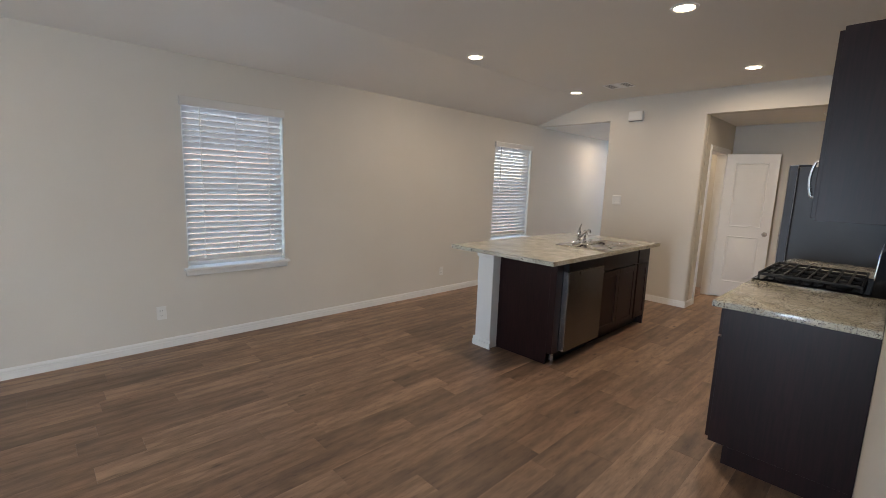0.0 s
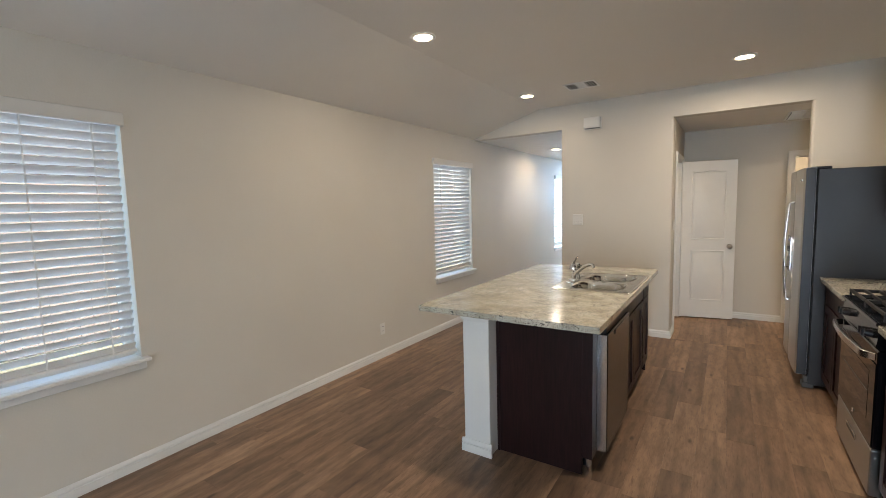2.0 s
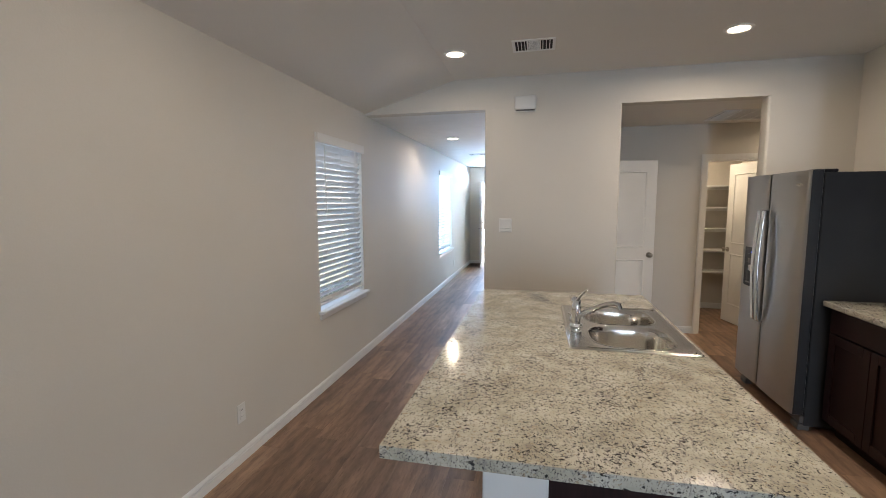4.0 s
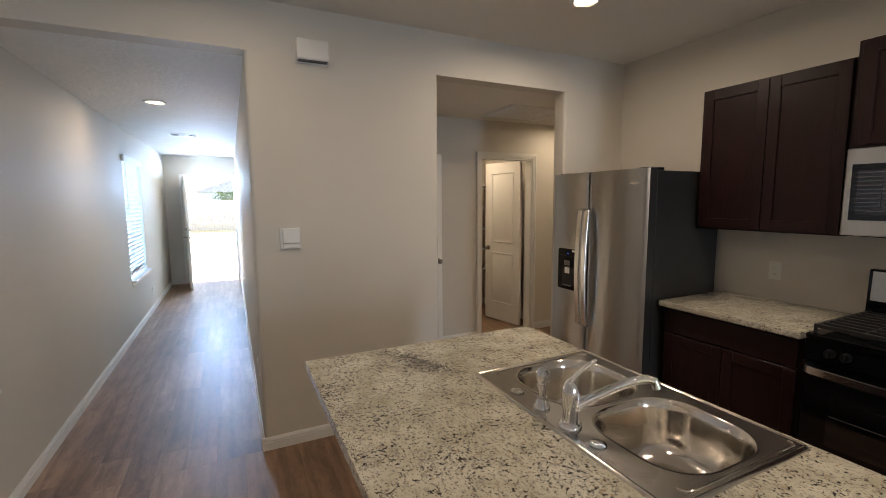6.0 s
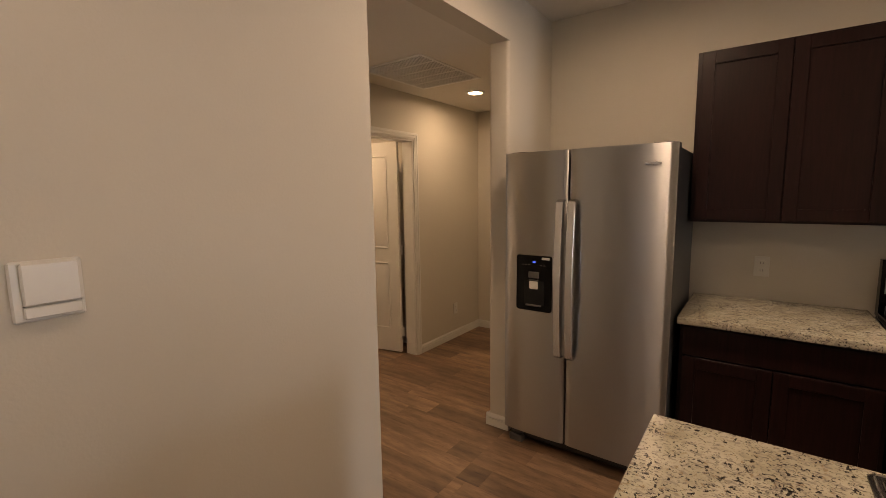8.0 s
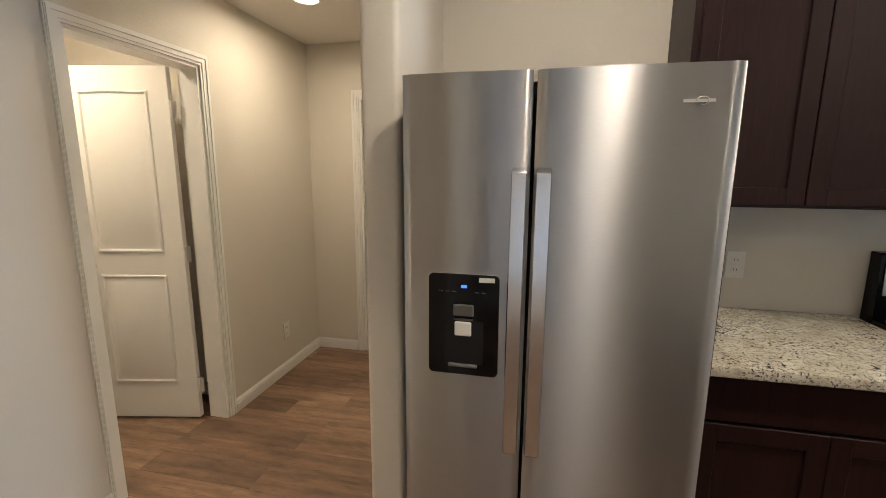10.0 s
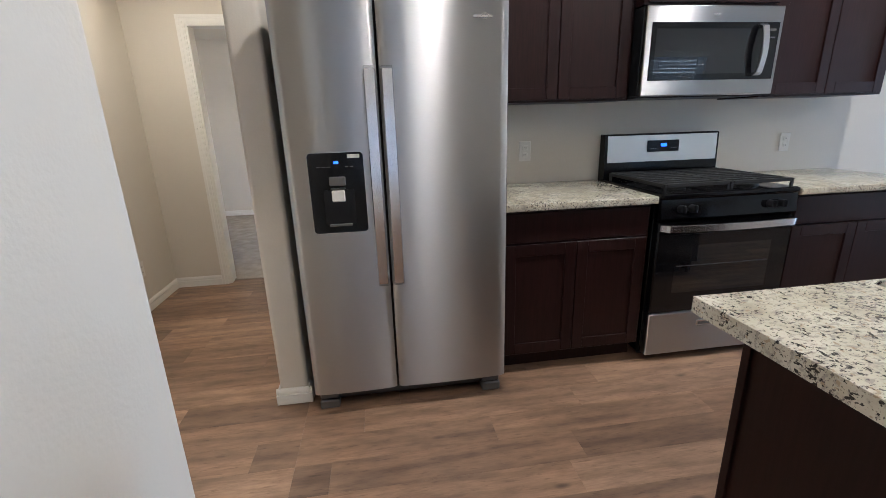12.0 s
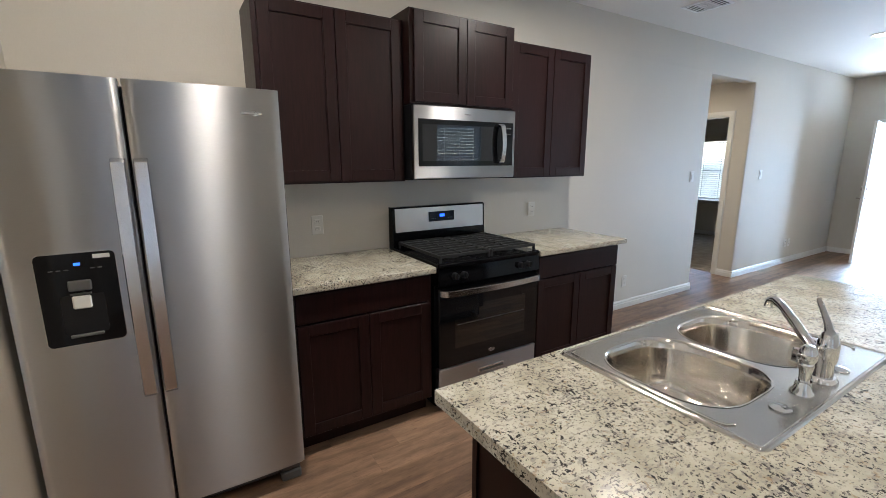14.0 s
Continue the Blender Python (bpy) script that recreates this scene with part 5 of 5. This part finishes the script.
# ---- pantry shelves ----
for z in (0.565, 0.865, 1.165, 1.465, 1.765):
    sh = thing("pantry_shelf", Matrix.Translation((8.35, 0.44, z)), "white painted pantry shelf on wall cleats", "shelf", "pantry shelves")
    part("board", box(8.20, 8.499, -0.279, 0.949, z, z + 0.02, 0.001), TRIM, sh)
    part("cleat", box(8.48, 8.499, -0.278, 0.948, z - 0.04, z - 0.0005), TRIM, sh)
    part("cleat", box(8.22, 8.479, -0.279, -0.26, z - 0.04, z - 0.0005), TRIM, sh)
    part("cleat", box(8.22, 8.479, 0.93, 0.949, z - 0.04, z - 0.0005), TRIM, sh)

# ---- outdoors ----
solid("ground", box(-300, 300, -300, 300, -0.35, -0.16), GRASS, "dry suburban grass", "ground", kind="structure")
solid("pavement", box(12.68, 22.0, 1.5, 5.5, -0.16, -0.03), CONCRETE, "pale concrete path and drive before the front door", "pavement", kind="structure")
solid("patio", box(-8.5, XW - T - 0.01, -1.0, 3.5, -0.16, -0.03), CONCRETE, "pale concrete patio slab behind the house", "pavement", kind="structure")
solid("road", box(23.5, 30.0, -200, 200, -0.16, -0.12), CONCRETE, "pale concrete street", "road", kind="structure")


def fence(p, q, height, label, wood=FENCE):
    p, q = Vector((*p, 0)), Vector((*q, 0))
    root = thing("fence", Matrix.Translation((*p.xy, -0.16)), label, "fence", "wooden fences")
    n = int((q - p).length / 0.145)
    d = (q - p).normalized()
    side = Vector((-d.y, d.x, 0))
    ang = math.atan2(d.y, d.x)
    bm = box(-0.068, 0.068, -0.009, 0.009, 0, height)
    bm.transform(Matrix.Rotation(ang, 4, "Z"))
    me = to_mesh("board", bm, wood)
    for k in range(n):
        ob = new("board", me)
        ob.parent = root
        ob.location = d * (k + 0.5) * 0.145
        ob.location.z = rng_f.uniform(-0.015, 0.015) + 0.02
    for z in (0.35, height - 0.3):
        bm = box(0, (q - p).length, -0.02, 0.02, z, z + 0.09)
        bm.transform(Matrix.Rotation(ang, 4, "Z") @ Matrix.Translation((0, 0.03, 0)))
        part("rail", bm, wood, root, local=True)
    return root


rng_f = random.Random(9)
fence((33, 1.5), (33, 9.5), 1.8, "weathered brown wooden privacy fence across the street")
fence((-3.5, 8.4), (12.0, 8.4), 1.8, "weathered brown wooden privacy fence beside the house", SHADED_FENCE)
fence((-14.0, -4.0), (-14.0, 8.0), 1.8, "weathered brown wooden privacy fence behind the patio")


def house(x0, x1, y0, y1, h, ridge, wall_mat, label, face, roof_mat=SHINGLE):
    root = thing("house", Matrix.Translation(((x0 + x1) / 2, (y0 + y1) / 2, -0.16)), label, "house")
    part("wall", box(x0, x1, y0, y1, -0.16, h), wall_mat, root)
    ym = (y0 + y1) / 2
    part("roof", prism([(y0 - 0.4, h), (y1 + 0.4, h), (y1 + 0.4, h + 0.12), (ym, ridge), (y0 - 0.4, h + 0.12)], "x", x0 - 0.4, x1 + 0.4), roof_mat, root)
    for k in range(3 if face else 0):
        if face == "x":
            c = y0 + (y1 - y0) * (k + 0.5) / 3
            w = part("window", box(x0 - 0.05, x0 - 0.001, c - 0.6, c + 0.6, 0.9, 2.2), DARK_GLASS, root, "dark window")
            part("frame", box(x0 - 0.07, x0 - 0.051, c - 0.68, c + 0.68, 2.2, 2.3), TRIM, w)
            part("sill", box(x0 - 0.09, x0 - 0.051, c - 0.68, c + 0.68, 0.8, 0.9), TRIM, w)
        else:
            c = x0 + (x1 - x0) * (k + 0.5) / 3
            w = part("window", box(c - 0.5, c + 0.5, y0 - 0.05, y0 - 0.001, 0.9, 2.2), DARK_GLASS, root, "dark window")
            part("frame", box(c - 0.58, c + 0.58, y0 - 0.07, y0 - 0.051, 2.2, 2.3), TRIM, w)
            part("sill", box(c - 0.58, c + 0.58, y0 - 0.09, y0 - 0.051, 0.8, 0.9), TRIM, w)
    return root


house(72, 84, -2, 7, 2.9, 4.8, SIDING, "pale blue-grey single-storey house across the street", "")
house(-4.0, 12.0, 15.0, 25.0, 2.9, 5.6, BRICKISH, "brown brick neighbouring house with shingle roof", "", DARK_SHINGLE)

shrub = thing("shrub", Matrix.Translation((24.2 - 2.4, 2.2, -0.16)), "small green leafy shrub beside the drive", "shrub")
bm = bmesh.new()
for k in range(7):
    a = k * 0.9
    tube([(21.8, 2.2, -0.16), (21.8 + 0.12 * math.cos(a), 2.2 + 0.12 * math.sin(a), 0.35), (21.8 + 0.3 * math.cos(a), 2.2 + 0.3 * math.sin(a), 0.8)], [0.018, 0.012, 0.005], 6, bm)
part("stems", bm, BARK, shrub)
verts, faces = [], []
rl = random.Random(3)
for k in range(900):
    a, r, h = rl.uniform(0, 2 * math.pi), 0.42 * rl.random() ** 0.5, rl.uniform(0.1, 1.05)
    c = Vector((21.8 + r * math.cos(a) * (1.2 - 0.5 * h), 2.2 + r * math.sin(a) * (1.2 - 0.5 * h), h - 0.1))
    e = Euler((rl.uniform(0, 6), rl.uniform(0, 6), rl.uniform(0, 6))).to_matrix()
    i = len(verts)
    verts += [tuple(c + e @ Vector(p)) for p in ((-0.05, 0, 0), (0, 0.022, 0.008), (0.05, 0, 0), (0, -0.022, 0.008))]
    faces.append((i, i + 1, i + 2, i + 3))
me = bpy.data.meshes.new("leaves")
me.from_pydata([tuple(Vector(v) - shrub.location) for v in verts], [], faces)
me.materials.append(LEAF)
leaves = new("leaves", me)
leaves.parent = shrub
tagged(leaves, kind="stuff")


tree = thing("tree", Matrix.Translation((46.0, 3.3, -0.16)), "young green leafy tree across the street", "tree")
bm = tube([(46, 3.3, -0.16), (46.03, 3.28, 0.9), (45.98, 3.33, 1.3), (46.02, 3.3, 2.0)], [0.09, 0.075, 0.06, 0.02], 8)
for k in range(9):
    a, h = k * 2.4, 0.6 + 0.1 * k
    tube([(46, 3.3, h), (46 + 0.5 * math.cos(a), 3.3 + 0.5 * math.sin(a), h + 0.5), (46 + 0.9 * math.cos(a), 3.3 + 0.9 * math.sin(a), h + 0.85)], [0.03, 0.02, 0.006], 6, bm)
part("trunk", bm, BARK, tree)
verts, faces = [], []
for k in range(60):
    a, r, h = rl.uniform(0, 2 * math.pi), 1.15 * rl.random() ** 0.5, rl.uniform(0.7, 2.5)
    r *= 1.1 - 0.3 * abs(h - 1.5)
    for j in range(26):
        c = Vector((r * math.cos(a) + rl.gauss(0, 0.16), r * math.sin(a) + rl.gauss(0, 0.16), h + rl.gauss(0, 0.14)))
        e = Euler((rl.uniform(0, 6), rl.uniform(0, 6), rl.uniform(0, 6))).to_matrix()
        i = len(verts)
        verts += [tuple(c + e @ Vector(p)) for p in ((-0.09, 0, 0), (0, 0.045, 0.012), (0.09, 0, 0), (0, -0.045, 0.012))]
        faces.append((i, i + 1, i + 2, i + 3))
me = bpy.data.meshes.new("crown")
me.from_pydata(verts, [], faces)
me.materials.append(LEAF)
crown = new("crown", me)
crown.parent = tree
tagged(crown, kind="stuff")


# ---- floor boards, one by one ----
PW, PL, PHASE = 0.158, 1.008, 0.137
JOINTS = {4: 5.477, 5: 4.915, 6: 4.593}   # ends of the boards before the fridge
rng = random.Random(5)
plank_meshes = {}


def plank_mesh(length, width):
    key = (round(length, 3), round(width, 3))
    if key not in plank_meshes:
        b, l, w = 0.0006, key[0] - 0.0002, key[1] - 0.0002
        bm = bmesh.new()
        lo = [bm.verts.new(p) for p in ((0.0002, 0.0002, -0.010), (l, 0.0002, -0.010), (l, w, -0.010), (0.0002, w, -0.010))]
        mid = [bm.verts.new(p) for p in ((0.0002, 0.0002, -b * 0.6), (l, 0.0002, -b * 0.6), (l, w, -b * 0.6), (0.0002, w, -b * 0.6))]
        hi = [bm.verts.new(p) for p in ((0.0002 + b, 0.0002 + b, 0), (l - b, 0.0002 + b, 0), (l - b, w - b, 0), (0.0002 + b, w - b, 0))]
        for a, c in ((lo, mid), (mid, hi)):
            for k in range(4):
                bm.faces.new((a[k], a[(k + 1) % 4], c[(k + 1) % 4], c[k]))
        bm.faces.new(hi)
        plank_meshes[key] = to_mesh("plank", bm, PLANK)
    return plank_meshes[key]


def lay(x0, x1, y0, y1):
    """Boards along x over a rectangle, each course shifted."""
    y = math.floor((y0 - PHASE) / PW) * PW + PHASE
    while y < y1 - 0.001:
        a, b = max(y, y0), min(y + PW, y1)
        if b - a > 0.004:
            row = round((y - PHASE) / PW)
            joint = JOINTS.get(row, round(((row * 0.387 + 0.19 * math.sin(row * 2.3)) % 1.0) * PL, 2))
            x = joint + math.floor((x0 - joint) / PL) * PL
            while x < x1 - 0.001:
                p, q = max(x, x0), min(x + PL, x1)
                if q - p > 0.01:
                    ob = new("plank", plank_mesh(q - p, b - a))
                    ob.parent = sub
                    ob.location = (p, a, 0)
                x += PL
        y += PW


lay(XW, X0, 0.0, YN)
lay(X0, 12.55, 3.02, YN)
lay(X0, 7.21, -1.27, 1.91)
lay(7.21, 8.5, -0.28, 0.95)
lay(-0.91, 1.1, -1.3, 0.0)
lay(5.95, 7.3, 1.91, 2.9)
